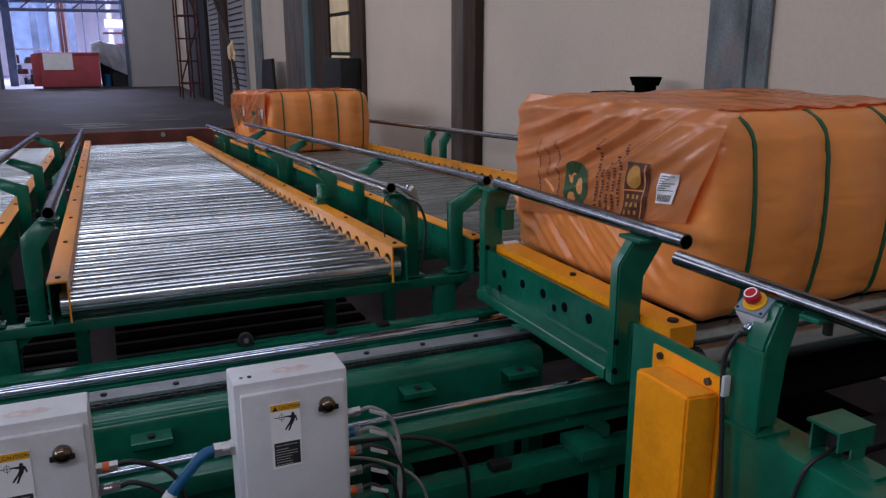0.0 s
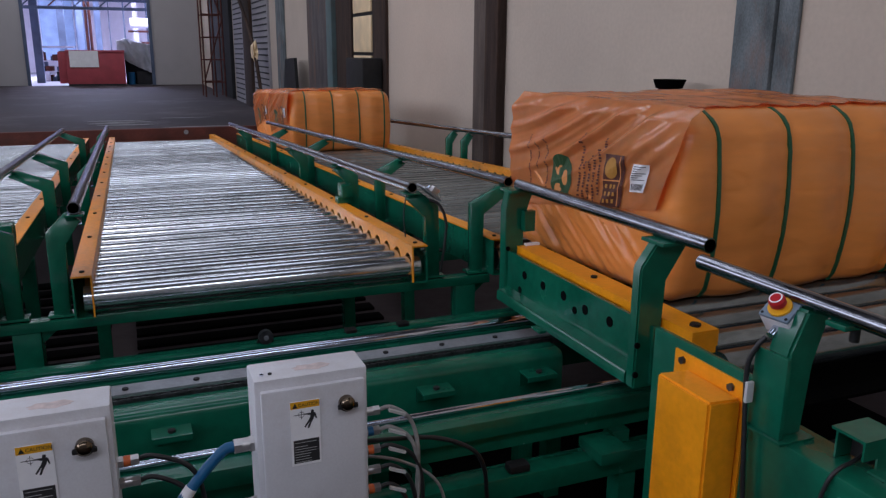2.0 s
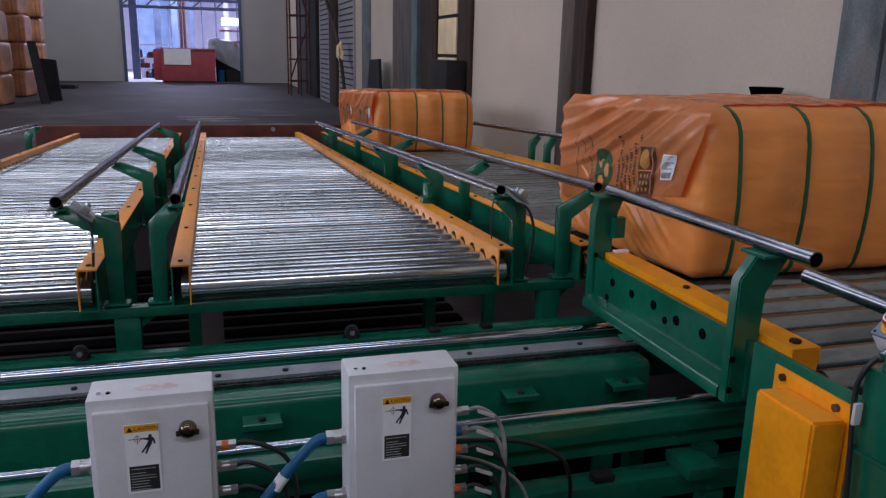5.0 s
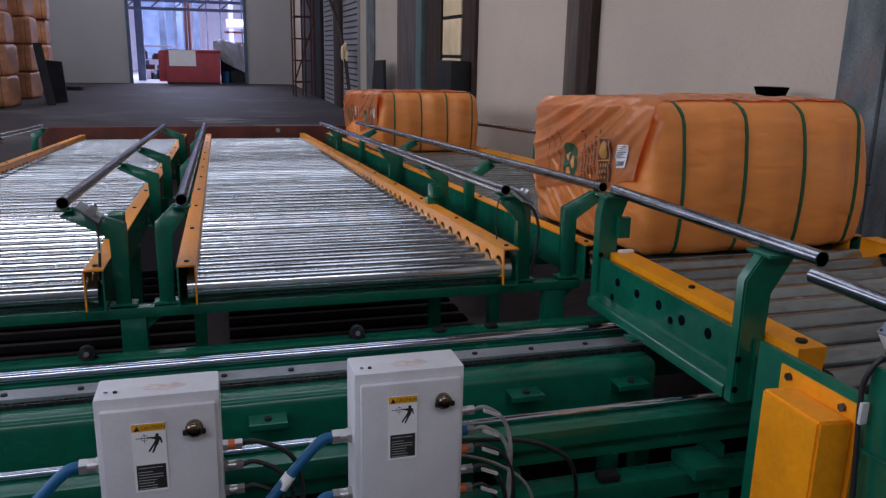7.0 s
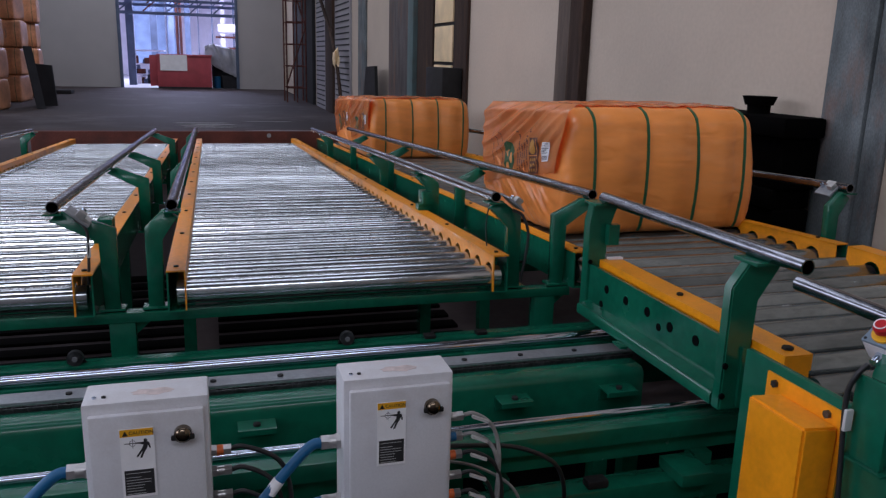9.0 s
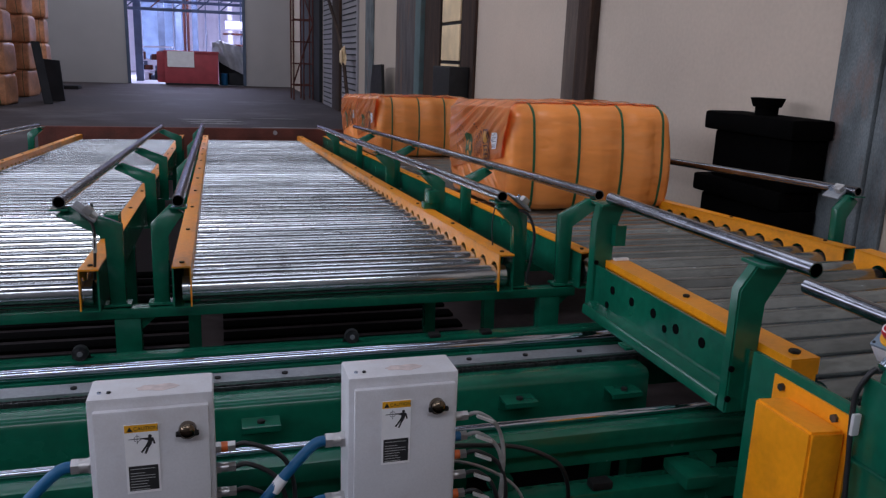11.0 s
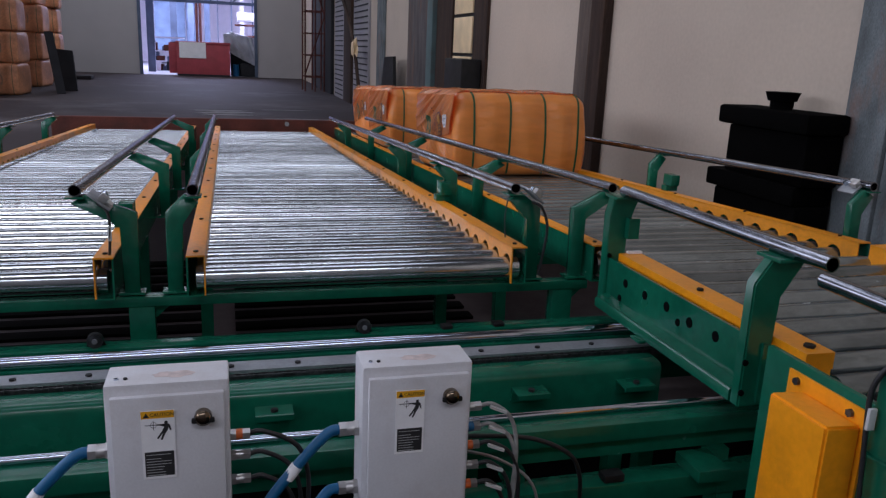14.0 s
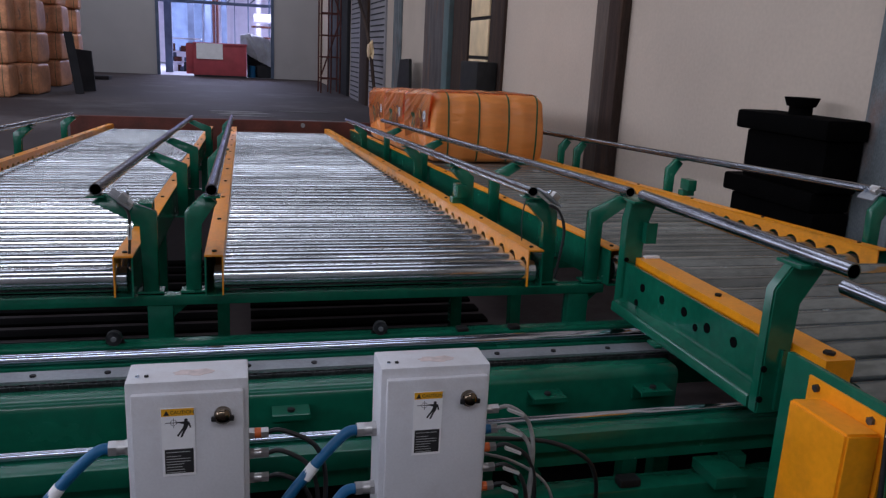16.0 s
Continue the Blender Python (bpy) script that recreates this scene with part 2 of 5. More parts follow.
def curve_tube(bm, pts, r, n=8, steps=6):
    """A round cable through the points, smoothed."""
    pts = [Vector(p) for p in pts]
    path = []
    for i in range(len(pts) - 1):
        p0, p1, p2, p3 = pts[max(i - 1, 0)], pts[i], pts[i + 1], pts[min(i + 2, len(pts) - 1)]
        for k in range(steps):
            t = k / steps
            path.append(0.5 * ((2 * p1) + (p2 - p0) * t + (2 * p0 - 5 * p1 + 4 * p2 - p3) * t * t + (3 * p1 - p0 - 3 * p2 + p3) * t ** 3))
    path.append(pts[-1])
    rings = []
    for i, p in enumerate(path):
        d = (path[min(i + 1, len(path) - 1)] - path[max(i - 1, 0)]).normalized()
        u = d.cross(Vector((0.3, 0.2, 0.93))).normalized()
        v = d.cross(u)
        rings.append([bm.verts.new(p + r * (math.cos(2 * math.pi * k / n) * u + math.sin(2 * math.pi * k / n) * v)) for k in range(n)])
    for ra, rb in zip(rings, rings[1:]):
        for k in range(n):
            bm.faces.new((ra[k], ra[(k + 1) % n], rb[(k + 1) % n], rb[k]))
    bm.faces.new(rings[0])
    bm.faces.new(rings[-1][::-1])
    return bm


def finish(name, bm, mat, smooth=True):
    bmesh.ops.recalc_face_normals(bm, faces=bm.faces)
    me = bpy.data.meshes.new(name)
    bm.to_mesh(me)
    bm.free()
    me.materials.append(mat)
    if smooth:
        me.shade_smooth()
        me.set_sharp_from_angle(angle=radians(50))
    return me


def part(name, bm, mat, parent=None, label="", smooth=True):
    ob = new(name, finish(name, bm, mat, smooth))
    if parent:
        ob.parent = parent
    return tagged(ob, label) if label else ob


def repeat(name, mesh, parent, m):
    ob = new(name, mesh)
    ob.parent = parent
    ob.matrix_basis = m
    return ob


def thing(name, label, category, group="", kind="", m=None):
    ob = new(name)
    ob.empty_display_size = 0.1
    if m:
        ob.matrix_basis = m
    return tagged(ob, label, category, group, kind)


def B():
    return bmesh.new()


# ---- the hall ----
EAST, WEST, NORTH, SOUTH = 3.7, -9.0, 39.0, -6.0


def hall():
    tagged(part("floor", box(B(), WEST - 0.3, EAST + 0.3, SOUTH - 0.3, NORTH, -0.2, 0), FLOOR), "worn dark grey concrete floor of the warehouse", "floor", kind="structure")
    tagged(part("wall_east", box(B(), EAST, EAST + 0.3, SOUTH, NORTH, 0, ROOF), WALL), "beige painted plaster wall with faint stains", "wall", kind="structure")
    # Gap left in this unseen wall for the added side lamp.
    bm = box(B(), WEST - 0.3, WEST, SOUTH, NORTH, 0, 3.0)
    box(bm, WEST - 0.3, WEST, SOUTH, NORTH, 5.4, ROOF)
    box(bm, WEST - 0.3, WEST, SOUTH, -4.0, 3.0, 5.4)
    box(bm, WEST - 0.3, WEST, 18.0, NORTH, 3.0, 5.4)
    tagged(part("wall_west", bm, ENDWALL), "unseen grey plaster wall with an open band for a fill lamp", "wall", kind="structure")
    # Never in view; its dark colour holds down bounced light.
    tagged(part("wall_south", box(B(), WEST, EAST, SOUTH - 0.3, SOUTH, 0, ROOF), DIMWALL), "unseen plain grey plaster wall", "wall", kind="structure")
    bm = B()
    x0, x1, zt = -3.55, 1.55, 5.0
    box(bm, WEST, x0, NORTH, NORTH + 0.3, 0, ROOF)
    box(bm, x1, EAST + 0.3, NORTH, NORTH + 0.3, 0, ROOF)
    box(bm, x0, x1, NORTH, NORTH + 0.3, zt, ROOF)
    tagged(part("wall_north", bm, ENDWALL), "grey end wall with a wide doorway to a brighter hall", "wall", kind="structure")
    # Unseen roof round the added lamps, kept dark so little else reflects.
    bm = B()
    xs0, xs1 = SKY_X - SKY_W / 2, SKY_X + SKY_W / 2
    box(bm, WEST - 0.3, xs0, SOUTH - 0.3, NORTH + 0.3, ROOF, ROOF + 0.15)
    box(bm, xs1, EAST + 0.3, SOUTH - 0.3, NORTH + 0.3, ROOF, ROOF + 0.15)
    y = SOUTH - 0.3
    for sy, _ in ROOF_LAMPS:
        box(bm, xs0, xs1, y, sy - SKY_D / 2, ROOF, ROOF + 0.15)
        y = sy + SKY_D / 2
    box(bm, xs0, xs1, y, NORTH + 0.3, ROOF, ROOF + 0.15)
    tagged(part("ceiling", bm, ROOFING), "unseen grey sheet roof with open strips for added lamps", "ceiling", kind="structure")


hall()


# ---- roller conveyors ----
TILT = -2.5
PITCH, ROLL_R, ROLL_Z = 0.14, 0.0445, -0.0945
WIDE, LONG = 1.30, 8.12


def roller_mesh(length, mat, n=20):
    bm = B()
    cyl(bm, (0, 0, 0), (length, 0, 0), ROLL_R, n)
    return finish("roller", bm, mat)


def rail_cap(bm, xa, xb, inner, y0, y1, first, count):
    """Top flange and a drop flange with a half-round notch over each roller."""
    box(bm, xa, xb, y0, y1, -0.006, 0)
    th = 0.005
    xi0, xi1 = (inner - th, inner) if inner > (xa + xb) / 2 else (inner, inner + th)
    ys = [y0, y0 + 0.012]
    zs = [-0.15, -0.15]
    for k in range(count):
        c = first + k * PITCH
        for a in range(0, 9):
            ang = math.pi * a / 8
            yy, zz = c - 0.052 * math.cos(ang), ROLL_Z + 0.058 * math.sin(ang)
            if yy > y0 + 0.013:
                ys.append(yy)
                zs.append(zz)
    ys.append(y1)
    zs.append(-0.09)
    rows = [[bm.verts.new((x, yv, z)) for yv, z in zip(ys, zs)] for x in (xi0, xi1)]
    tops = [[bm.verts.new((x, yv, -0.004)) for yv in ys] for x in (xi0, xi1)]
    for i in range(len(ys) - 1):
        for lo, hi in zip(rows, tops):
            bm.faces.new((lo[i], lo[i + 1], hi[i + 1], hi[i]))
        bm.faces.new((rows[0][i], rows[0][i + 1], rows[1][i + 1], rows[1][i]))
    bm.faces.new((rows[0][0], rows[1][0], tops[1][0], tops[0][0]))


def guide_bracket(xo, xi, zb, zt, yd, w=0.055):
    """A bent square post: upright outside the frame, then sloping in under the tube."""
    bm = B()
    s = 1 if xi > xo else -1
    h = w / 2
    zk = zt - 0.085
    pts = [(xo - s * h, zb), (xo - s * h, zk + 0.03), (xi - s * 0.03, zt + 0.012), (xi + s * 0.02, zt - 0.02), (xo + s * h, zk - 0.015), (xo + s * h, zb)]
    prism(bm, pts, "y", yd - 0.02, yd + 0.02)
    bmesh.ops.bevel(bm, geom=list(bm.edges), offset=0.004, segments=1, affect="EDGES")
    box(bm, xo - 0.045, xo + 0.045, yd - 0.035, yd + 0.035, zb, zb + 0.008)
    box(bm, xi - 0.03, xi + 0.03, yd - 0.045, yd + 0.045, zt, zt + 0.006)
    return bm


def conveyor(m, label, mat, left_tube, right_tube, brackets_l, brackets_r, tube_len, lead=0.0):
    c = thing("roller_conveyor", label, "conveyor", "parallel roller conveyor lanes", m=m)
    n = int((LONG - 0.1) / PITCH)
    for side, xa, xb, inner in (("left", -0.008, 0.058, 0.058), ("right", WIDE - 0.066, WIDE, WIDE - 0.066)):
        bm = B()
        near = -lead if side == "right" else 0.0
        rail_cap(bm, xa, xb, inner, near, LONG, 0.055, n)
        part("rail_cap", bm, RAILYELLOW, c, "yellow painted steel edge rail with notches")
        bm = B()
        xo = xa if side == "left" else xb - 0.006
        box(bm, xo, xo + 0.006, near + 0.004, LONG, -0.15, -0.007)
        xf = xa if side == "left" else xb - 0.06
        box(bm, xf, xf + 0.06, 0.004, LONG, -0.156, -0.15)
        part("side_frame", bm, GREEN, c, "green steel channel")
        for k in range(12):
            yb = 0.06 + k * 0.7
            part("bolt", cyl(B(), ((xa + xb) / 2, yb, 0), ((xa + xb) / 2, yb, 0.006), 0.009, 8), BLACK, c)
    me = roller_mesh(WIDE - 0.05, mat)
    for k in range(n):
        repeat("roller", me, c, pose(0.025, 0.055 + k * PITCH, ROLL_Z, random.uniform(0, 360), 0, 0))
    for (xt, xo, ys) in ((left_tube, -0.05, brackets_l), (right_tube, WIDE + 0.05, brackets_r)):
        if xt is None:
            continue
        part("guide_tube", pipe(B(), (xt, 0.06, 0.228), (xt, tube_len, 0.228), 0.0215, 0.018), STEEL, c, "scuffed bright steel guide tube")
        for yd in ys:
            part("guide_bracket", guide_bracket(xo, xt, -0.153, 0.20, yd), GREEN, c, "bent green guide post")
    for yl in (1.2, 3.6, 6.0, 7.8):
        for xl in (-0.005, WIDE - 0.055):
            zl = -(0.85 + yl * math.sin(radians(TILT))) / math.cos(radians(TILT))
            part("leg", box(B(), xl, xl + 0.06, yl - 0.03, yl + 0.03, zl, -0.1565), GREEN, c)
        part("cross_brace", box(B(), 0.056, WIDE - 0.056, yl - 0.025, yl + 0.025, -0.36, -0.31), GREEN, c)
    return c


def lane_pose(x):
    return pose(x, 3.0, 0.85, TILT, 0, 0)


conveyor(lane_pose(0.0), "long roller conveyor with bright zinc rollers and yellow edge rails, empty", ZINC, 0.02, 1.26, (0.09, 2.1, 4.0, 5.7), (0.09, 1.3, 2.6, 5.2), 5.95)
conveyor(lane_pose(-1.55), "long roller conveyor with bright zinc rollers, empty, beside the middle lane", ZINC, 0.05, 1.18, (0.09, 2.1, 4.0, 5.7), (0.09, 1.75, 2.9, 5.4), 5.6)
conveyor(lane_pose(1.60), "long roller conveyor with dull zinc rollers carrying bales along the wall", DULLZINC, 0.09, 1.42, (0.09, 1.45, 3.3, 5.0), (0.09, 1.9, 3.45, 3.8), 6.1, 0.09)


# ---- bales ----
BX, BY, BZ = 1.07, 1.06, 0.62
STRAPS = (-0.387, -0.101, 0.186, 0.462)


def bale_shape(p, seed, bz, lines=True):
    """Moves a point of the plain block to the plump, strapped bale."""
    half, r = Vector((BX / 2, BY / 2, bz / 2)), 0.07 + 0.04 * p.z / bz
    q = Vector([max(-h + r, min(h - r, c)) for c, h in zip(p, half)])
    d = p - q
    if d.length > 1e-6:
        p = q + d.normalized() * r
    gap = min(abs(p.x - s) for s in STRAPS)
    puff = (1 - math.exp(-((gap / 0.085) ** 2))) * (1 if abs(p.x) < 0.40 else 0.7)
    across = 1 - min(1, abs(p.z) / half.z) ** 2
    if abs(p.y) / half.y > 0.8:
        p.y += math.copysign(0.030 * puff + 0.045 * across, p.y)
    if p.z > 0.8 * half.z:
        p.z += 0.010 * puff * (1 - (abs(p.y) / half.y) ** 4) + 0.012 * (1 - min(1, abs(p.y) / half.y) ** 2)
    if abs(p.x) > half.x * 0.9:
        p.x += math.copysign(0.01 * across, p.x)
    if lines:
        s = Vector((seed * 3.1, 0, 0))
        k = noise.noise(p * 4 + s) * 0.008 + noise.noise(Vector((p.x * 12, p.y * 5, p.z * 4)) + s) * 0.004 + noise.noise(Vector((p.x * 7, p.y * 22, p.z * 26)) + s) * 0.0025
        crease = 1 - abs(noise.noise(Vector((p.x * 1.6 + p.z, p.y * 2.0, p.z * 9)) + s * 1.7))
        k -= max(0.0, crease - 0.96) * 0.07
        if p.x < -half.x * 0.9:
            ridge = 1 - abs(noise.noise(Vector((seed + 4, (p.z - p.y * 0.8) * 15, (p.z + p.y) * 0.6)))) * 2.6
            k += 0.030 * max(-0.4, ridge) * max(0.0, 1 - abs(p.z) / half.z * 0.6) * max(0.0, min(1.0, (p.y + half.y - 0.05) / 0.25))
        p += (p - q * 0.6).normalized() * k
    p.z = max(p.z, -half.z)
    return p + Vector((0, 0, half.z))


def bale_mesh(seed, bz=BZ, mat=None):
    bm = B()
    bmesh.ops.create_cube(bm, size=1.0)
    bmesh.ops.subdivide_edges(bm, edges=list(bm.edges), cuts=(79 if seed == 1 else 43) if bz == BZ else 19, use_grid_fill=True)
    for v in bm.verts:
        v.co = bale_shape(Vector((v.co.x * BX, v.co.y * BY, v.co.z * bz)), seed, bz)
    return finish("bale_body", bm, mat or WRAP)


def strap_mesh(x, seed, bz=BZ):
    """A narrow band laid round the bale."""
    bm = B()
    hy, hz, n = BY / 2, bz / 2, 14
    ring = [(-hy, -hz + 2 * hz * k / n) for k in range(n)] + [(-hy + 2 * hy * k / n, hz) for k in range(n)]
    ring += [(hy, hz - 2 * hz * k / n) for k in range(n)] + [(hy - 2 * hy * k / n, -hz) for k in range(n)]
    loops = [[], [], [], []]
    for y, z in ring:
        p = bale_shape(Vector((x, y, z)), seed, bz)
        out = Vector((0, p.y, (p.z - hz) * 1.4)).normalized()
        if p.z < 0.002:
            out = Vector((0, 0, 1))
        if p.z > 0.90 * bz and abs(y) < hy - 0.10:
            p.z -= 0.022  # under the film on the top
        wave = 0.003 * math.sin(5 * z + x * 9 + seed)
        for i, (w, o) in enumerate(((-0.0065, -0.004), (0.0065, -0.004), (0.0065, 0.007), (-0.0065, 0.007))):
            loops[i].append(bm.verts.new((x + w + wave, p.y + out.y * o, p.z + out.z * o + (0.004 if p.z < 0.01 else 0))))
    m = len(ring)
    for k in range(m):
        j = (k + 1) % m
        for i in range(4):
            a, b = loops[i], loops[(i + 1) % 4]
            bm.faces.new((a[k], a[j], b[j], b[k]))
    return finish("strap", bm, STRAP)


def flap_point(u, v, seed, lift=0.0):
    ztop, zlow = BZ + 0.022, BZ * (0.26 + 0.24 * u)
    yb = BY / 2 - 0.02
    yf = -BY / 2 - 0.11 + 0.15 * v ** 1.2
    y = yb + (yf - yb) * u
    z = ztop + (zlow - ztop) * v
    diag = z + y * (0.42 - 0.25 * y)
    along = z - y
    ridge = 1 - abs(noise.noise(Vector((seed + 2, diag * 11, along * 0.22)))) * 3.4
    ridge2 = 1 - abs(noise.noise(Vector((seed + 7, diag * 26, along * 0.4)))) * 3.0
    ease = min(1.0, v / 0.12) * (0.45 + 0.55 * min(1.0, u / 0.35)) * min(1.0, 0.15 + (1 - u) / 0.15) * (1 - 0.75 * max(0.0, min(1.0, (v - 0.4) / 0.3)))
    fold = ease * (0.026 * max(-0.3, ridge) + 0.008 * max(-0.4, ridge2)) + 0.008 * noise.noise(Vector((seed, y * 3, z * 3)))
    x = -BX / 2 - 0.026 - 0.014 * math.sin(math.pi * v) - fold
    if v < 0.1:
        x += (0.1 - v) * 0.35
    return Vector((x - lift, y, z))


def print_patch(bm, u0, u1, v0, v1, seed, lift=0.0035, n=5):
    """A patch of print that follows the wrapper."""
    g = [[bm.verts.new(flap_point(u0 + (u1 - u0) * i / n, v0 + (v1 - v0) * j / n, seed, lift)) for j in range(n + 1)] for i in range(n + 1)]
    for i in range(n):
        for j in range(n):
            bm.faces.new((g[i][j], g[i + 1][j], g[i + 1][j + 1], g[i][j + 1]))
    return bm


def print_disc(bm, u, v, ru, rv, seed, lift, hole=0.0, n=20, a0=0.0, a1=360.0):
    rings = []
    for s in (hole, (1 + hole) / 2, 1.0):
        rings.append([bm.verts.new(flap_point(u + ru * s * math.cos(radians(a0 + (a1 - a0) * k / n)), v + rv * s * math.sin(radians(a0 + (a1 - a0) * k / n)), seed, lift)) for k in range(n + 1)])
    for ra, rb in zip(rings, rings[1:]):
        for k in range(n):
            bm.faces.new((ra[k], ra[k + 1], rb[k + 1], rb[k]))
    return bm


def flap_mesh(seed):
    """The loose wrapper over the end of the bale: a slanting front edge and slack folds."""
    bm = B()
    nu, nv = 96, 72
    g = [[bm.verts.new(flap_point(i / nu, j / nv, seed)) for j in range(nv + 1)] for i in range(nu + 1)]
    for i in range(nu):
        for j in range(nv):
            bm.faces.new((g[i][j], g[i + 1][j], g[i + 1][j + 1], g[i][j + 1]))
    bmesh.ops.solidify(bm, geom=list(bm.faces), thickness=0.002)
    return finish("wrapper_flap", bm, FILM)


def prints(flap, seed):
    """The faded print: text as plain bars, a round mark, a brown picture panel and a white paper label."""
    rng = random.Random(4)
    bm = B()
    for u, v0, v1, w, h in ((0.530, 0.30, 0.98, 0.017, 0.024), (0.560, 0.56, 1.0, 0.017, 0.024), (0.590, 0.50, 1.0, 0.017, 0.024), (0.620, 0.44, 0.98, 0.017, 0.024), (0.650, 0.33, 0.86, 0.017, 0.024),
                            (0.165, 0.36, 0.80, 0.012, 0.018), (0.228, 0.42, 0.66, 0.010, 0.016), (0.290, 0.36, 0.92, 0.013, 0.020)):
        v, left = v0, rng.randint(3, 6)
        while v < v1:
            d = h * rng.uniform(0.6, 1.0)
            o = rng.uniform(0, 0.004)
            print_patch(bm, u + o, u + w * rng.uniform(0.75, 1.0), v, v + d, seed, n=1)
            left -= 1
            v += d + h * (0.35 if left else 1.1)
            left = left or rng.randint(3, 7)
    tagged(part("print_line", bm, BROWNINK, flap, "lines of dark brown print", smooth=False), kind="stuff")
    part("round_mark", print_disc(B(), 0.408, 0.74, 0.076, 0.23, seed, 0.0035, 0.02, 28), GREENINK, flap, "dark green round print", smooth=False)
    for du, dv, ru, rv in ((-0.022, -0.09, 0.024, 0.060), (0.030, -0.01, 0.020, 0.075), (-0.020, 0.10, 0.026, 0.055)):
        part("pale_blob", print_disc(B(), 0.408 + du, 0.74 + dv, ru, rv, seed, 0.0048, 0.02, 14), FILM, flap, "pale blob in the round print", smooth=False)
    part("picture_panel", print_patch(B(), 0.690, 0.805, 0.47, 0.99, seed, n=14), BROWNINK, flap, "brown printed picture panel", smooth=False)
    part("picture_spot", print_disc(B(), 0.735, 0.60, 0.034, 0.105, seed, 0.005), GOLDINK, flap, "ochre print", smooth=False)
    part("picture_strip", print_patch(B(), 0.782, 0.787, 0.48, 0.98, seed, 0.005, 8), FILM, flap, "pale line of print", smooth=False)
    part("picture_strip", print_patch(B(), 0.692, 0.782, 0.715, 0.728, seed, 0.005, 8), FILM, flap, "pale line of print", smooth=False)
    bm = B()
    for k in range(9):
        uu, vv = 0.698 + 0.026 * (k % 3) + rng.uniform(0, 0.008), 0.76 + 0.075 * (k // 3)
        print_patch(bm, uu, uu + 0.012, vv, vv + 0.040, seed, 0.005, 1)
    tagged(part("picture_leaf", bm, GOLDINK, flap, "ochre leaf print", smooth=False), kind="stuff")
    part("paper_label", print_patch(B(), 0.845, 0.920, 0.54, 0.82, seed, 0.006, 14), PAPER, flap, "white paper label", smooth=False)
    bm = B()
    for k in range(7):
        print_patch(bm, 0.853, 0.910 - 0.016 * (k % 3), 0.56 + 0.022 * k, 0.567 + 0.022 * k, seed, 0.008, 3)
    for k in range(9):
        print_patch(bm, 0.853 + 0.0066 * k, 0.856 + 0.0066 * k, 0.735, 0.80, seed, 0.008, 2)
    tagged(part("label_line", bm, INK, flap, "grey bars of small print", smooth=False), kind="stuff")


def top_film(seed):
    """The pale film laid over the top, ending in a ragged hem short of the strapped face."""
    bm = B()
    nx, ny = 72, 40
    g = []
    for i in range(nx + 1):
        x = -BX / 2 + 0.03 + (BX - 0.06) * i / nx
        hem = 0.085 + 0.020 * noise.noise(Vector((x * 6, seed, 1.0))) + 0.010 * noise.noise(Vector((x * 17, seed, 4.0)))
        row = []
        for j in range(ny + 1):
            y = BY / 2 - 0.03 - (BY - 0.03 - hem) * j / ny
            p = bale_shape(Vector((x, y, BZ / 2)), seed, BZ)
            ridge = max(0.0, 1 - abs(noise.noise(Vector((x * 9 + y * 3, y * 1.5 - x, seed + 9.0)))) * 4)
            row.append(p + Vector((0, 0, 0.006 + 0.008 * ridge)))
        g.append([bm.verts.new(p) for p in row])
    for ra, rb in zip(g, g[1:]):
        for k in range(len(ra) - 1):
            bm.faces.new((ra[k], rb[k], rb[k + 1], ra[k + 1]))
    bmesh.ops.solidify(bm, geom=list(bm.faces), thickness=0.002)
    return finish("top_film", bm, FILM)


def bale(m, seed, label):
    b = thing("fibre_bale", label, "bale", "strapped fibre bales", m=m)
    body = new("bale_body", bale_mesh(seed))
    body.parent = b
    tagged(body, "orange film wrapped body")
    for x in STRAPS:
        s = new("strap", strap_mesh(x, seed))
        s.parent = b
        tagged(s, "dark green packing strap")
    top = new("top_film", top_film(seed))
    top.parent = b
    tagged(top, "pale glossy film over the top with a ragged hem")
    f = new("wrapper_flap", flap_mesh(seed))
    f.parent = b
    tagged(f, "glossy loose plastic wrapper with creases")
    prints(f, seed)
    return b


MOVER = bale(pose(2.33, 2.6, 0.805), 1, "orange plastic wrapped fibre bale with green straps sliding on the rollers")
for k, yb in enumerate((8.80, 9.94)):
    bale(pose(2.33, yb, 0.80 + (yb - 3.0) * math.tan(radians(TILT)), TILT, 0, 0), 2 + k, "orange plastic wrapped fibre bale with green straps waiting on the conveyor")


# ---- support frame and transfer track in front of the lanes ----
def lying_beam(name, parent, y0, y1, z0, z1, mat=GREEN, x0=-3.4, x1=3.3, bevel=0.006, label=""):
    return part(name, box(B(), x0, x1, y0, y1, z0, z1, bevel), mat, parent, label)


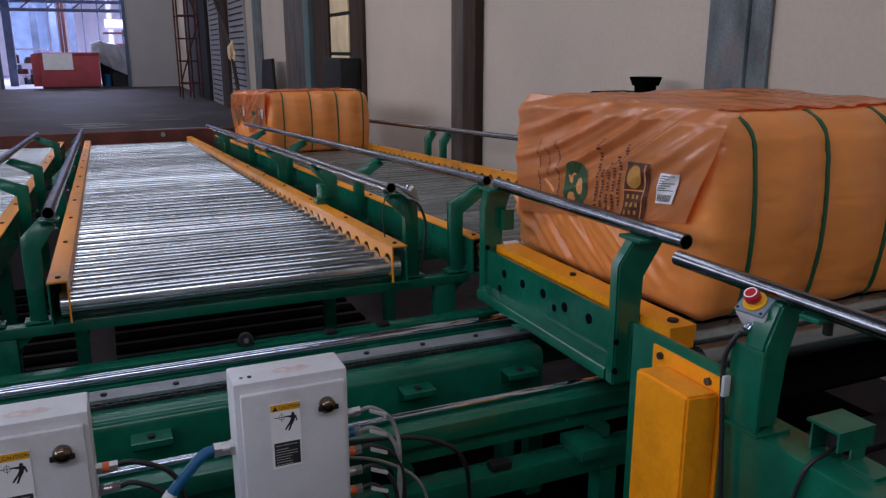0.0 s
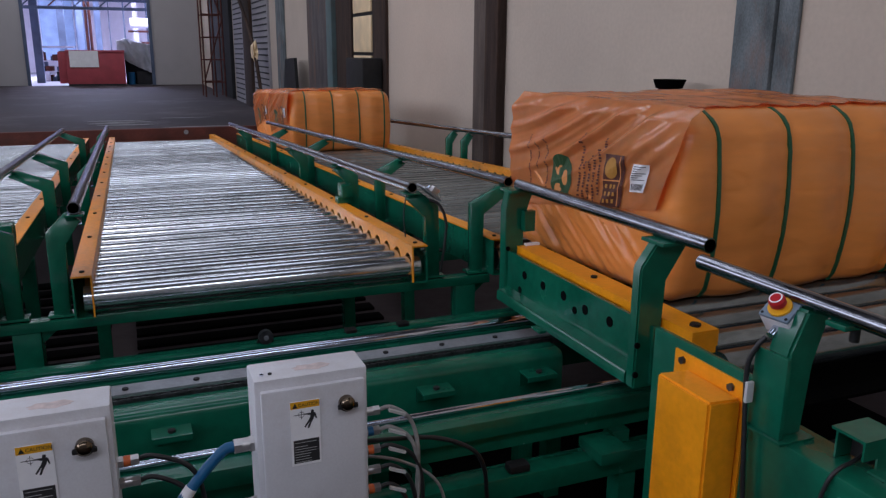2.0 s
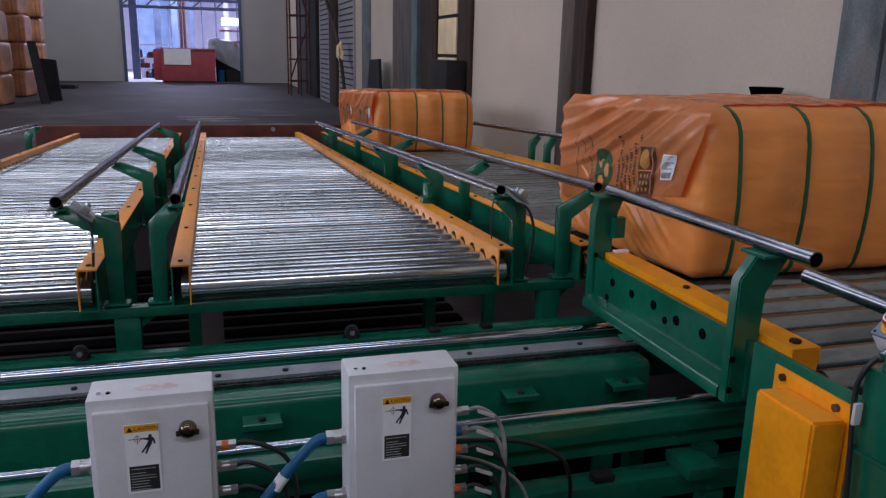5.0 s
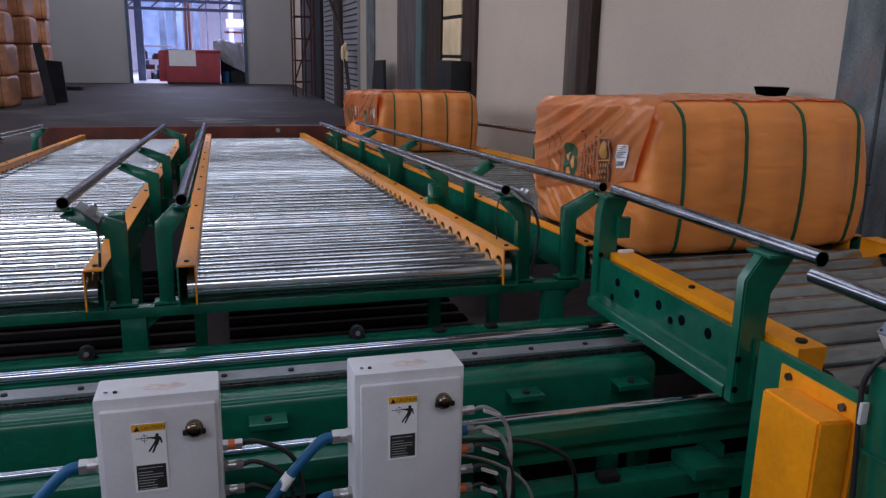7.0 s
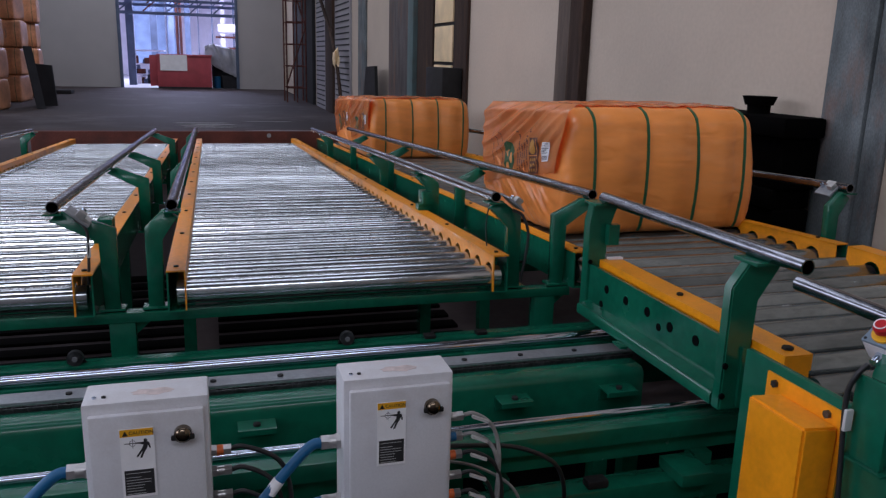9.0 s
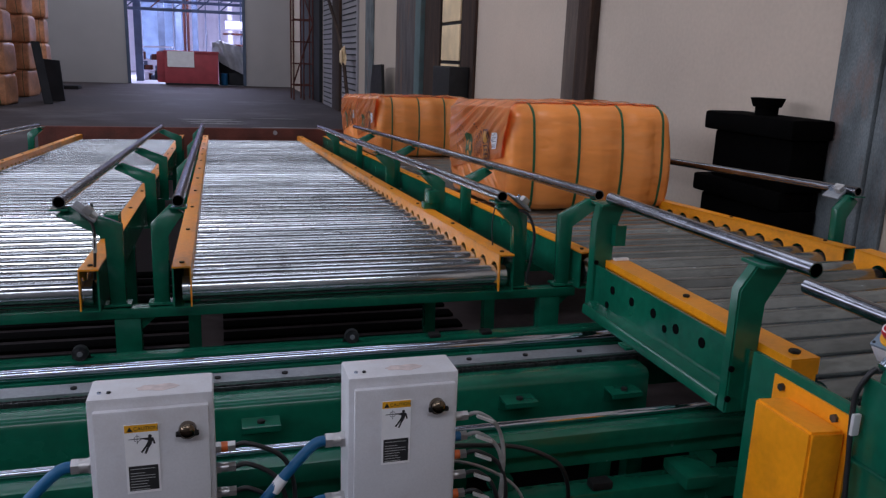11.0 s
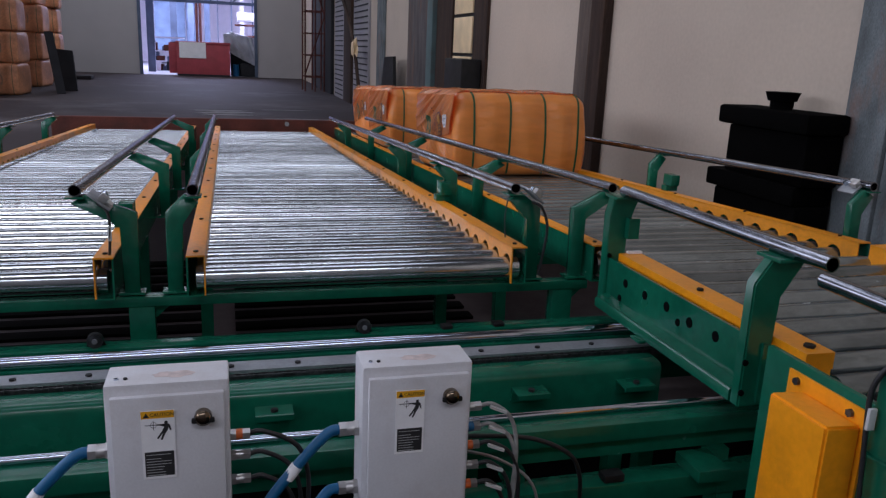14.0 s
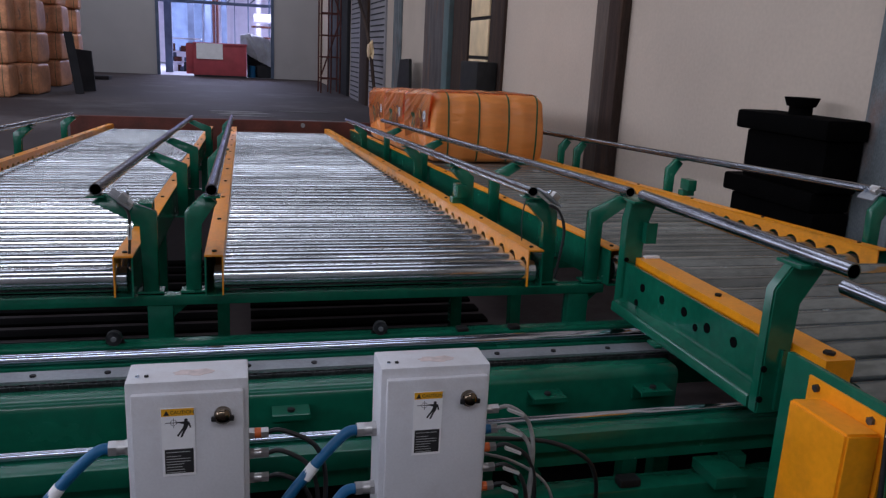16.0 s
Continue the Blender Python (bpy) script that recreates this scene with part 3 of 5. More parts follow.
def support_frame():
    f = thing("support_frame", "green welded steel frame under the near ends of the lanes", "frame")
    lying_beam("top_beam", f, 3.04, 3.10, 0.650, 0.688, x1=1.60)
    lying_beam("lower_beam", f, 2.855, 2.93, 0.47, 0.568, x1=3.2)
    for x in (-1.82, -0.169, 1.488):
        part("post", box(B(), x - 0.045, x + 0.045, 3.042, 3.098, 0.0, 0.6495, 0.005), GREEN, f)
        part("gusset", prism(B(), [(x + 0.046, 0.649), (x + 0.10, 0.649), (x + 0.046, 0.60)], "y", 3.065, 3.075), GREEN, f)
    for x in (-2.6, -0.9, 0.85, 2.6):
        part("foot", box(B(), x - 0.04, x + 0.04, 2.86, 2.92, 0.0, 0.47), GREEN, f)
    for x in (0.62, -0.305, -1.25):
        w = part("track_wheel", cyl(B(), (x, 2.862, 0.594), (x, 2.885, 0.594), 0.026, 20), CHAIN, f, "dark oily track wheel")
        part("wheel_arm", prism(B(), [(x - 0.032, 0.569), (x + 0.032, 0.569), (x + 0.014, 0.604), (x - 0.014, 0.604)], "y", 2.888, 2.896), BLACK, w)
        part("axle", cyl(B(), (x, 2.855, 0.594), (x, 2.8615, 0.594), 0.009, 10), PLATE, w)
    for x in (0.94, 1.149):
        part("stop_block", box(B(), x - 0.022, x + 0.022, 2.86, 2.90, 0.5685, 0.583, 0.004), BLACK, f)
    return f


support_frame()


def transfer_track():
    t = thing("transfer_track", "green cross track with polished rails, rack plate and drive chain", "track")
    part("rail", cyl(B(), (-3.4, 2.735, 0.582), (3.3, 2.735, 0.582), 0.021, 28), CHROME, t, "polished round steel rail")
    part("rail_seat", box(B(), -3.4, 3.3, 2.705, 2.765, 0.48, 0.563, 0.004), GREEN, t)
    part("rack_plate", box(B(), -3.4, 3.3, 2.595, 2.672, 0.560, 0.568), PLATE, t, "bare grey steel plate with bolt holes")
    for k in range(30):
        x = -3.3 + k * 0.215
        part("bolt", cyl(B(), (x, 2.630, 0.568), (x, 2.630, 0.573), 0.010, 8), BLACK, t)
    lying_beam("plate_beam", t, 2.565, 2.69, 0.44, 0.5595)
    # drive chain: side plates and rollers in a run
    bm = B()
    for k in range(330):
        x = -3.35 + k * 0.0195
        z = 0.588
        yo = 0.008 if k % 2 else 0.0115
        for y in (2.490 - yo, 2.490 + yo - 0.0025):
            box(bm, x - 0.0125, x + 0.0125, y, y + 0.0025, z - 0.011, z + 0.011)
        box(bm, x + 0.006, x + 0.014, 2.483, 2.497, z - 0.0065, z + 0.0065)
    tagged(part("drive_chain", bm, CHAIN, t, "oily black roller chain", smooth=False), kind="stuff")
    lying_beam("chain_guide", t, 2.476, 2.558, 0.50, 0.576, x1=1.60)
    bm = B()
    prism(bm, [(2.355, 0.42), (2.355, 0.575), (2.362, 0.590), (2.378, 0.598), (2.45, 0.598), (2.468, 0.588), (2.474, 0.57), (2.474, 0.42)], "x", -3.4, 1.56)
    part("main_beam", bm, GREEN, t, "deep rounded green beam")
    for x in (-0.95, 0.26, 1.07, 1.445, 2.3):
        bm = box(B(), x - 0.055, x + 0.055, 2.285, 2.354, 0.545, 0.551)
        box(bm, x - 0.055, x + 0.055, 2.285, 2.290, 0.535, 0.545)
        box(bm, x - 0.055, x + 0.055, 2.348, 2.354, 0.50, 0.545)
        part("bracket", bm, GREEN, t)
        part("bolt", cyl(B(), (x, 2.315, 0.551), (x, 2.315, 0.559), 0.011, 8), BLACK, t)
    part("front_rail", cyl(B(), (-3.4, 2.075, 0.592), (3.3, 2.075, 0.592), 0.011, 20), CHROME, t, "polished round steel rail")
    part("rail_seat", box(B(), -3.4, 1.72, 2.045, 2.105, 0.555, 0.581, 0.003), GREEN, t)
    part("front_angle", box(B(), -3.4, 1.72, 1.985, 2.044, 0.535, 0.588, 0.005), GREEN, t, "green angle along the front rail")
    part("front_web", box(B(), -3.4, 1.72, 2.02, 2.044, 0.47, 0.5345, 0.003), GREEN, t)
    for k in range(24):
        x = -3.2 + k * 0.2
        part("bolt", cyl(B(), (x, 2.096, 0.581), (x, 2.096, 0.586), 0.007, 8), BLACK, t)
    lying_beam("bottom_beam", t, 1.93, 2.01, 0.36, 0.43, x1=1.72)
    part("stub_arm", box(B(), 1.42, 1.525, 1.885, 2.012, 0.4305, 0.468, 0.004), GREEN, t)
    part("limit_switch", box(B(), 1.15, 1.215, 1.935, 1.978, 0.4305, 0.456, 0.008), BLACK, t, "small black limit switch")
    for x in (-3.0, -1.2, 0.9, 1.56):
        part("post", box(B(), x - 0.03, x + 0.03, 1.945, 2.005, 0.0, 0.3595), GREEN, t)
        part("post", box(B(), x - 0.03, x + 0.03, 2.39, 2.44, 0.0, 0.42), GREEN, t)
        part("post", box(B(), x - 0.03, x + 0.03, 2.60, 2.66, 0.0, 0.4395), GREEN, t)
        part("stub", box(B(), x - 0.03, x + 0.03, 1.99, 2.043, 0.431, 0.4695), GREEN, t)
    return t


transfer_track()
# Added near-black sheet; its colour stands in for deep shade under the track.
tagged(part("drip_sheet", box(B(), -3.6, 3.3, 0.9, 2.98, 0.001, 0.008), PITCHBLACK), "near black sheet on the floor standing in for the shade under the track", "drip sheet")


# Black strips imitate the striped shade that the rollers cast on the floor.
def shade_strips(x0, x1):
    t = thing("slatted_tray", "near black strips on the floor standing in for striped shade under a roller lane", "floor boards", "slatted boards under the lanes")
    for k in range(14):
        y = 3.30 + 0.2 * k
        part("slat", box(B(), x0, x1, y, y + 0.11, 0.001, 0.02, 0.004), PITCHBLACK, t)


for strip_x in (-1.39, 0.165):
    shade_strips(strip_x, strip_x + 1.42)


# ---- transfer conveyor on the track, in line with the wall lane ----
def hexbolt(parent, x, y, z, axis, r=0.011):
    a = {"x": (0.008, 0, 0), "y": (0, 0.008, 0), "z": (0, 0, 0.008)}[axis]
    part("bolt", cyl(B(), (x, y, z), (x + a[0], y + a[1], z + a[2]), r, 6), BLACK, parent)


def transfer_conveyor():
    c = thing("transfer_conveyor", "short green roller conveyor with yellow edge rails on the cross track", "conveyor")
    bm = B()
    box(bm, 1.563, 1.575, 1.875, 2.855, 0.672, 0.850)
    part("side_plate", bm, GREEN, c, "green side plate with bolt holes")
    bm = prism(B(), [(1.516, 0.660), (1.516, 0.690), (1.521, 0.697), (1.530, 0.697), (1.5625, 0.708), (1.5625, 0.660)], "y", 1.935, 2.80)
    part("lower_angle", bm, GREEN, c, "rounded green ledge along the side plate")
    part("ledge_lug", box(B(), 1.488, 1.5155, 2.40, 2.46, 0.654, 0.664, 0.002), GREEN, c)
    for y, z, r in ((2.66, 0.789, 0.016), (2.518, 0.789, 0.016), (2.373, 0.794, 0.017), (2.298, 0.765, 0.013), (2.234, 0.787, 0.017), (2.092, 0.793, 0.017), (2.694, 0.722, 0.013)):
        part("hole", cyl(B(), (1.561, y, z), (1.568, y, z), r, 16), HOLE, c)
    bm = B()
    box(bm, 1.600, 1.69, 1.755, 2.80, 0.862, 0.868)
    box(bm, 1.600, 1.605, 1.755, 2.80, 0.79, 0.862)
    box(bm, 1.685, 1.69, 1.755, 2.80, 0.82, 0.862)
    part("rail_cap", bm, YELLOW, c, "yellow painted edge rail")
    part("cap_end", box(B(), 1.6055, 1.6845, 1.755, 1.76, 0.80, 0.8615), YELLOW, c)
    part("inner_web", box(B(), 1.576, 1.599, 1.88, 2.80, 0.70, 0.79), GREEN, c)
    hexbolt(c, 1.64, 2.31, 0.868, "z")
    hexbolt(c, 1.645, 1.80, 0.868, "z", 0.016)
    bm = B()
    rail_cap(bm, 0, 0.085, 0.0, 0.0, 1.22, 0.10, 8)
    r = part("rail_cap", bm, YELLOW, c, "yellow painted edge rail with notches")
    r.matrix_basis = pose(2.83, 1.62, 0.862)
    part("side_plate", box(B(), 2.905, 2.915, 1.62, 2.84, 0.65, 0.85), GREEN, c)
    me = roller_mesh(1.15, DULLZINC)
    for k in range(9):
        repeat("roller", me, c, pose(1.69, 1.74 + k * PITCH, 0.762, 40 * k, 0, 0))
    # guide posts with a foot that runs into the side plate
    for y, w, xo, xi, zt in ((2.83, 0.05, 1.587, 1.612, 1.085), (1.905, 0.04, 1.552, 1.612, 1.092)):
        bm = B()
        h = 0.036 if y > 2.5 else 0.040
        pts = [(xo - h, 0.66), (xo - h, zt - 0.068), (xi - 0.048, zt + 0.006), (xi + 0.055, zt - 0.012), (xo + h + 0.002, zt - 0.108), (xo + h, 0.66)]
        prism(bm, pts, "y", y - w / 2, y + w / 2)
        bmesh.ops.bevel(bm, geom=list(bm.edges), offset=0.005, segments=2, affect="EDGES")
        part("guide_post", bm, GREEN, c, "bent green guide post")
        part("tube_saddle", box(B(), xi - 0.055, xi + 0.06, y - 0.05, y + 0.05, zt - 0.004, zt + 0.006, 0.002), GREEN, c)
    part("post_pad", box(B(), 1.615, 1.66, 2.77, 2.80, 0.93, 1.01), GREEN, c)
    part("white_tie", box(B(), 1.63, 1.69, 2.78, 2.80, 0.869, 0.877), PAPER, c)
    part("guide_tube", pipe(B(), (1.598, 2.80, 1.112), (1.608, 1.728, 1.119), 0.0215, 0.018), STEEL, c, "scuffed bright steel guide tube")
    for y, z in ((1.878, 0.80), (1.878, 0.71), (2.803, 0.86)):
        part("hole", cyl(B(), (1.510 if y < 2 else 1.56, y - 0.006, z), (1.510 if y < 2 else 1.56, y, z), 0.009, 12), HOLE, c)
    for x in (1.70, 2.75):
        for y in (2.074, 2.735):
            part("wheel", cyl(B(), (x, y, 0.62 + 0.02), (x + 0.04, y, 0.64), 0.024, 20), BLACK, c)
    # Added black plate: hides the floor so the space below the rollers looks shaded.
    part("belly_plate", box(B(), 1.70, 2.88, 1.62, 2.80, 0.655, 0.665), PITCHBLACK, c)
    return c


transfer_conveyor()


def drive_guard():
    g = thing("drive_guard", "yellow sheet metal drive guard bolted to a green plate", "machine guard")
    part("back_plate", box(B(), 1.45, 1.468, 1.375, 1.725, 0.0, 0.915, 0.003), GREEN, g, "green steel plate")
    part("flange", box(B(), 1.444, 1.4495, 1.385, 1.632, 0.30, 0.893), YELLOW, g)
    bm = B()
    prism(bm, [(1.4435, 0.856), (1.352, 0.862), (1.352, 0.30), (1.4435, 0.30)], "y", 1.395, 1.58)
    bmesh.ops.bevel(bm, geom=list(bm.edges), offset=0.006, segments=2, affect="EDGES")
    part("cover", bm, YELLOW, g, "yellow folded cover")
    for y, z in ((1.60, 0.872), (1.43, 0.872)):
        part("bolt", cyl(B(), (1.436, y, z), (1.444, y, z), 0.010, 6), CHAIN, g)
    return g


drive_guard()


# ---- infeed conveyor with the stop button ----
def infeed_conveyor():
    c = thing("infeed_conveyor", "green infeed roller conveyor with a guide tube", "conveyor")
    part("side_beam", box(B(), 1.446, 1.555, -0.6, 1.372, 0.52, 0.808, 0.006), GREEN, c, "heavy green side beam")
    part("beam_flange", box(B(), 1.425, 1.62, -0.6, 1.372, 0.500, 0.5195, 0.003), GREEN, c)
    bm = B()
    xo, h = 1.480, 0.030
    pts = [(xo - h, 0.814), (xo - h, 1.005), (1.488, 1.094), (1.556, 1.086), (xo + h, 0.975), (xo + h, 0.814)]
    prism(bm, pts, "y", 1.285, 1.345)
    bmesh.ops.bevel(bm, geom=list(bm.edges), offset=0.006, segments=2, affect="EDGES")
    part("guide_post", bm, GREEN, c, "bent green guide post")
    part("post_flange", box(B(), 1.437, 1.4495, 1.275, 1.366, 0.814, 0.998, 0.003), GREEN, c)
    part("foot_plate", box(B(), 1.428, 1.525, 1.262, 1.37, 0.8085, 0.8138), GREEN, c)
    part("guide_tube", pipe(B(), (1.508, 1.640, 1.108), (1.525, 0.3, 1.108), 0.0195, 0.0165), STEEL, c, "scuffed bright steel guide tube")
    part("tube_clamp", box(B(), 1.495, 1.548, 1.20, 1.25, 1.076, 1.0885, 0.004), GREEN, c)
    part("clamp_bolt", cyl(B(), (1.555, 1.225, 1.04), (1.555, 1.225, 1.095), 0.010, 8), BLACK, c)
    part("side_beam", box(B(), 2.86, 2.95, -0.6, 1.60, 0.55, 0.80, 0.006), GREEN, c)
    part("rail_cap", box(B(), 2.84, 2.95, -0.6, 1.60, 0.806, 0.835, 0.003), YELLOW, c, "yellow edge rail")
    bm = B()
    box(bm, 1.490, 1.590, 1.120, 1.195, 0.874, 0.880)
    box(bm, 1.490, 1.590, 1.115, 1.1198, 0.838, 0.880)
    box(bm, 1.530, 1.570, 1.115, 1.1198, 0.814, 0.8378)
    box(bm, 1.505, 1.550, 1.190, 1.195, 0.8085, 0.8738)
    part("sensor_hood", bm, GREEN, c, "folded green sensor hood", smooth=False)
    part("hood_foot", box(B(), 1.512, 1.572, 1.045, 1.1198, 0.8085, 0.8138), GREEN, c)
    part("sensor", box(B(), 1.535, 1.575, 1.135, 1.182, 0.812, 0.862, 0.004), BLACK, c)
    part("rear_post", box(B(), 1.46, 1.54, 0.2, 0.28, 0.0, 0.4995), GREEN, c)
    part("rear_post", box(B(), 1.48, 1.56, 1.27, 1.35, 0.0, 0.4995), GREEN, c)
    part("rear_post", box(B(), 2.87, 2.94, 0.9, 0.97, 0.0, 0.5495), GREEN, c)
    # Slats coloured black so the space beneath the infeed reads dark.
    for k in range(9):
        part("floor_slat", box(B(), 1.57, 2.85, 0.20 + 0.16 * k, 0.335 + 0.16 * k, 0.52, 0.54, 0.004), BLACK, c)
    return c


infeed_conveyor()


def stop_button():
    m = pose(1.494, 1.350, 1.060, 0, -38, 8) @ Matrix.Scale(0.86, 4)
    b = thing("emergency_stop", "grey box with a red mushroom stop button and yellow collar", "stop button", m=m)
    part("housing", box(B(), -0.036, 0.036, -0.042, 0.042, -0.03, 0.026, 0.005), GREYBOX, b, "grey plastic housing")
    part("lid", box(B(), -0.036, 0.036, -0.042, 0.042, 0.0265, 0.036, 0.004), LIDBLUE, b)
    part("collar", cyl(B(), (0, 0, 0.0365), (0, 0, 0.042), 0.030, 28), SIGNYELLOW, b, "yellow collar")
    part("stem", cyl(B(), (0, 0, 0.042), (0, 0, 0.056), 0.013, 20), SIGNYELLOW, b)
    bm = B()
    cyl(bm, (0, 0, 0.052), (0, 0, 0.066), 0.0205, 28)
    cyl(bm, (0, 0, 0.066), (0, 0, 0.074), 0.0205, 28, 0.015)
    part("mushroom", bm, REDPL, b, "red mushroom push button")
    bm = B()
    pipe(bm, (0, 0, 0.0735), (0, 0, 0.0745), 0.0165, 0.0135, 24)
    part("button_ring", bm, PAPER, b)
    part("side_label", box(B(), -0.025, 0.025, -0.0432, -0.0422, -0.024, 0.018), CLEARGREY, b)
    for x in (-0.028, 0.028):
        for y in (-0.034, 0.034):
            part("screw", cyl(B(), (x, y, 0.036), (x, y, 0.0375), 0.004, 8), BLACK, b)
    part("gland", cyl(B(), (-0.036, 0.0, -0.005), (-0.062, 0.0, -0.005), 0.013, 12), CHROME, b, "metal cable gland")
    return b


stop_button()


def cable(name, pts, r, mat, label, category="cable"):
    return tagged(part(name, curve_tube(B(), pts, r), mat), label, category)


cable("stop_button_cable", [(1.445, 1.348, 1.022), (1.430, 1.358, 0.995), (1.422, 1.368, 0.94), (1.425, 1.36, 0.80), (1.43, 1.345, 0.60), (1.435, 1.33, 0.32)], 0.0058, RUBBER, "black rubber cable from the stop button down the post")
tagged(part("cable_tag", box(B(), 1.411, 1.430, 1.350, 1.3585, 0.872, 0.920, 0.002), CLEARGREY), "clear plastic tag on the black cable", "tag")
cable("sensor_cable", [(1.54, 1.15, 0.83), (1.50, 1.145, 0.822), (1.46, 1.14, 0.818), (1.438, 1.145, 0.79), (1.436, 1.165, 0.70), (1.437, 1.18, 0.60), (1.415, 1.18, 0.45), (1.412, 1.18, 0.2)], 0.0045, RUBBER, "thin black cable over the green beam")


# ---- junction boxes ----
def words(text, size, mat, m, parent, name="caption"):
    cu = bpy.data.curves.new(name, "FONT")
    cu.body, cu.size, cu.align_x, cu.align_y, cu.extrude = text, size, "CENTER", "CENTER", 0.0002
    tmp = bpy.data.objects.new(name, cu)
    scene.collection.objects.link(tmp)
    bpy.context.view_layer.update()
    me = bpy.data.meshes.new_from_object(tmp)
    bpy.data.objects.remove(tmp)
    me.materials.clear()
    me.materials.append(mat)
    ob = new(name, me)
    ob.parent = parent
    ob.matrix_basis = m
    return ob


def caution_label(parent, x, z, w, h):
    """A warning sticker on the door: yellow head, pictogram, black text block with bars."""
    y = -0.0172
    s = part("warning_sticker", box(B(), x, x + w, y - 0.001, y, z - h, z), PAPER, parent, "white warning sticker with a yellow head")
    part("yellow_head", box(B(), x + 0.001, x + w - 0.001, y - 0.0016, y - 0.0011, z - 0.017, z - 0.001), SIGNYELLOW, s, "yellow head")
    bm = B()
    prism(bm, [(x + 0.005, z - 0.015), (x + 0.017, z - 0.015), (x + 0.011, z - 0.004)], "y", y - 0.0021, y - 0.0017)
    part("warning_triangle", bm, INK, s, smooth=False)
    words("CAUTION", 0.0105, INK, pose(x + w * 0.635, y - 0.0021, z - 0.0095, 90, 0, 0), s)
    mm = 0.001
    shape = [(47, -24), (51, -24), (53, -27), (51.5, -30), (56, -32), (59, -45), (56, -46), (54, -38), (51, -46), (46, -54), (41, -66), (37, -66), (43, -50), (33, -64),
             (30, -62), (41, -46), (45, -37), (36, -33.6), (30, -33.6), (30, -31), (37, -30.6), (46, -30.5), (45.5, -27)]
    part("pictogram", prism(B(), [(x + a * mm, z + b * mm) for a, b in shape], "y", y - 0.0014, y - 0.0011), INK, s, "black pictogram", smooth=False)
    part("aim_line", box(B(), x + 0.008, x + 0.0295, y - 0.0014, y - 0.0011, z - 0.0329, z - 0.0315), INK, s)
    part("aim_line", box(B(), x + 0.0241, x + 0.0250, y - 0.0018, y - 0.0015, z - 0.043, z - 0.022), INK, s)
    part("aim_ring", pipe(B(), (x + 0.0245, y - 0.0014, z - 0.0322), (x + 0.0245, y - 0.0011, z - 0.0322), 0.0066, 0.0058, 20), INK, s)
    part("text_panel", box(B(), x + 0.005, x + w - 0.004, y - 0.0016, y - 0.0011, z - h + 0.006, z - h * 0.60), INK, s, "black text panel")
    bm = B()
    rng = random.Random(3)
    z0 = z - h * 0.60 - 0.006
    for k in range(8):
        ln = (w - 0.014) * (0.92 if k in (0, 2, 3) else rng.uniform(0.45, 0.85))
        zz = z0 - 0.0062 * k - (0.003 if k else 0)
        box(bm, x + 0.008, x + 0.008 + ln, y - 0.0020, y - 0.0017, zz - 0.0011, zz)
    tagged(part("text_line", bm, CLEARGREY, s, "small grey lines of text", smooth=False), kind="stuff")


def gland(parent, x0, x1, y, z, r, mat, seal=None):
    s = 1 if x1 > x0 else -1
    bm = B()
    cyl(bm, (x0, y, z), (x0 + s * 0.010, y, z), r * 1.25, 6)
    cyl(bm, (x0 + s * 0.010, y, z), (x1 - s * 0.016, y, z), r, 14)
    cyl(bm, (x1 - s * 0.016, y, z), (x1, y, z), r * 1.15, 6)
    g = part("cable_gland", bm, mat, parent, "metal cable gland")
    if seal:
        part("gland_insert", cyl(B(), (x0 + s * 0.012, y, z), (x0 + s * 0.026, y, z), r * 1.08, 12), seal, g, "coloured plastic insert")
    return g


SIDE_GLANDS = {1: (-0.155, -0.205, -0.265), 2: (-0.138, -0.190, -0.238, -0.292, -0.343)}


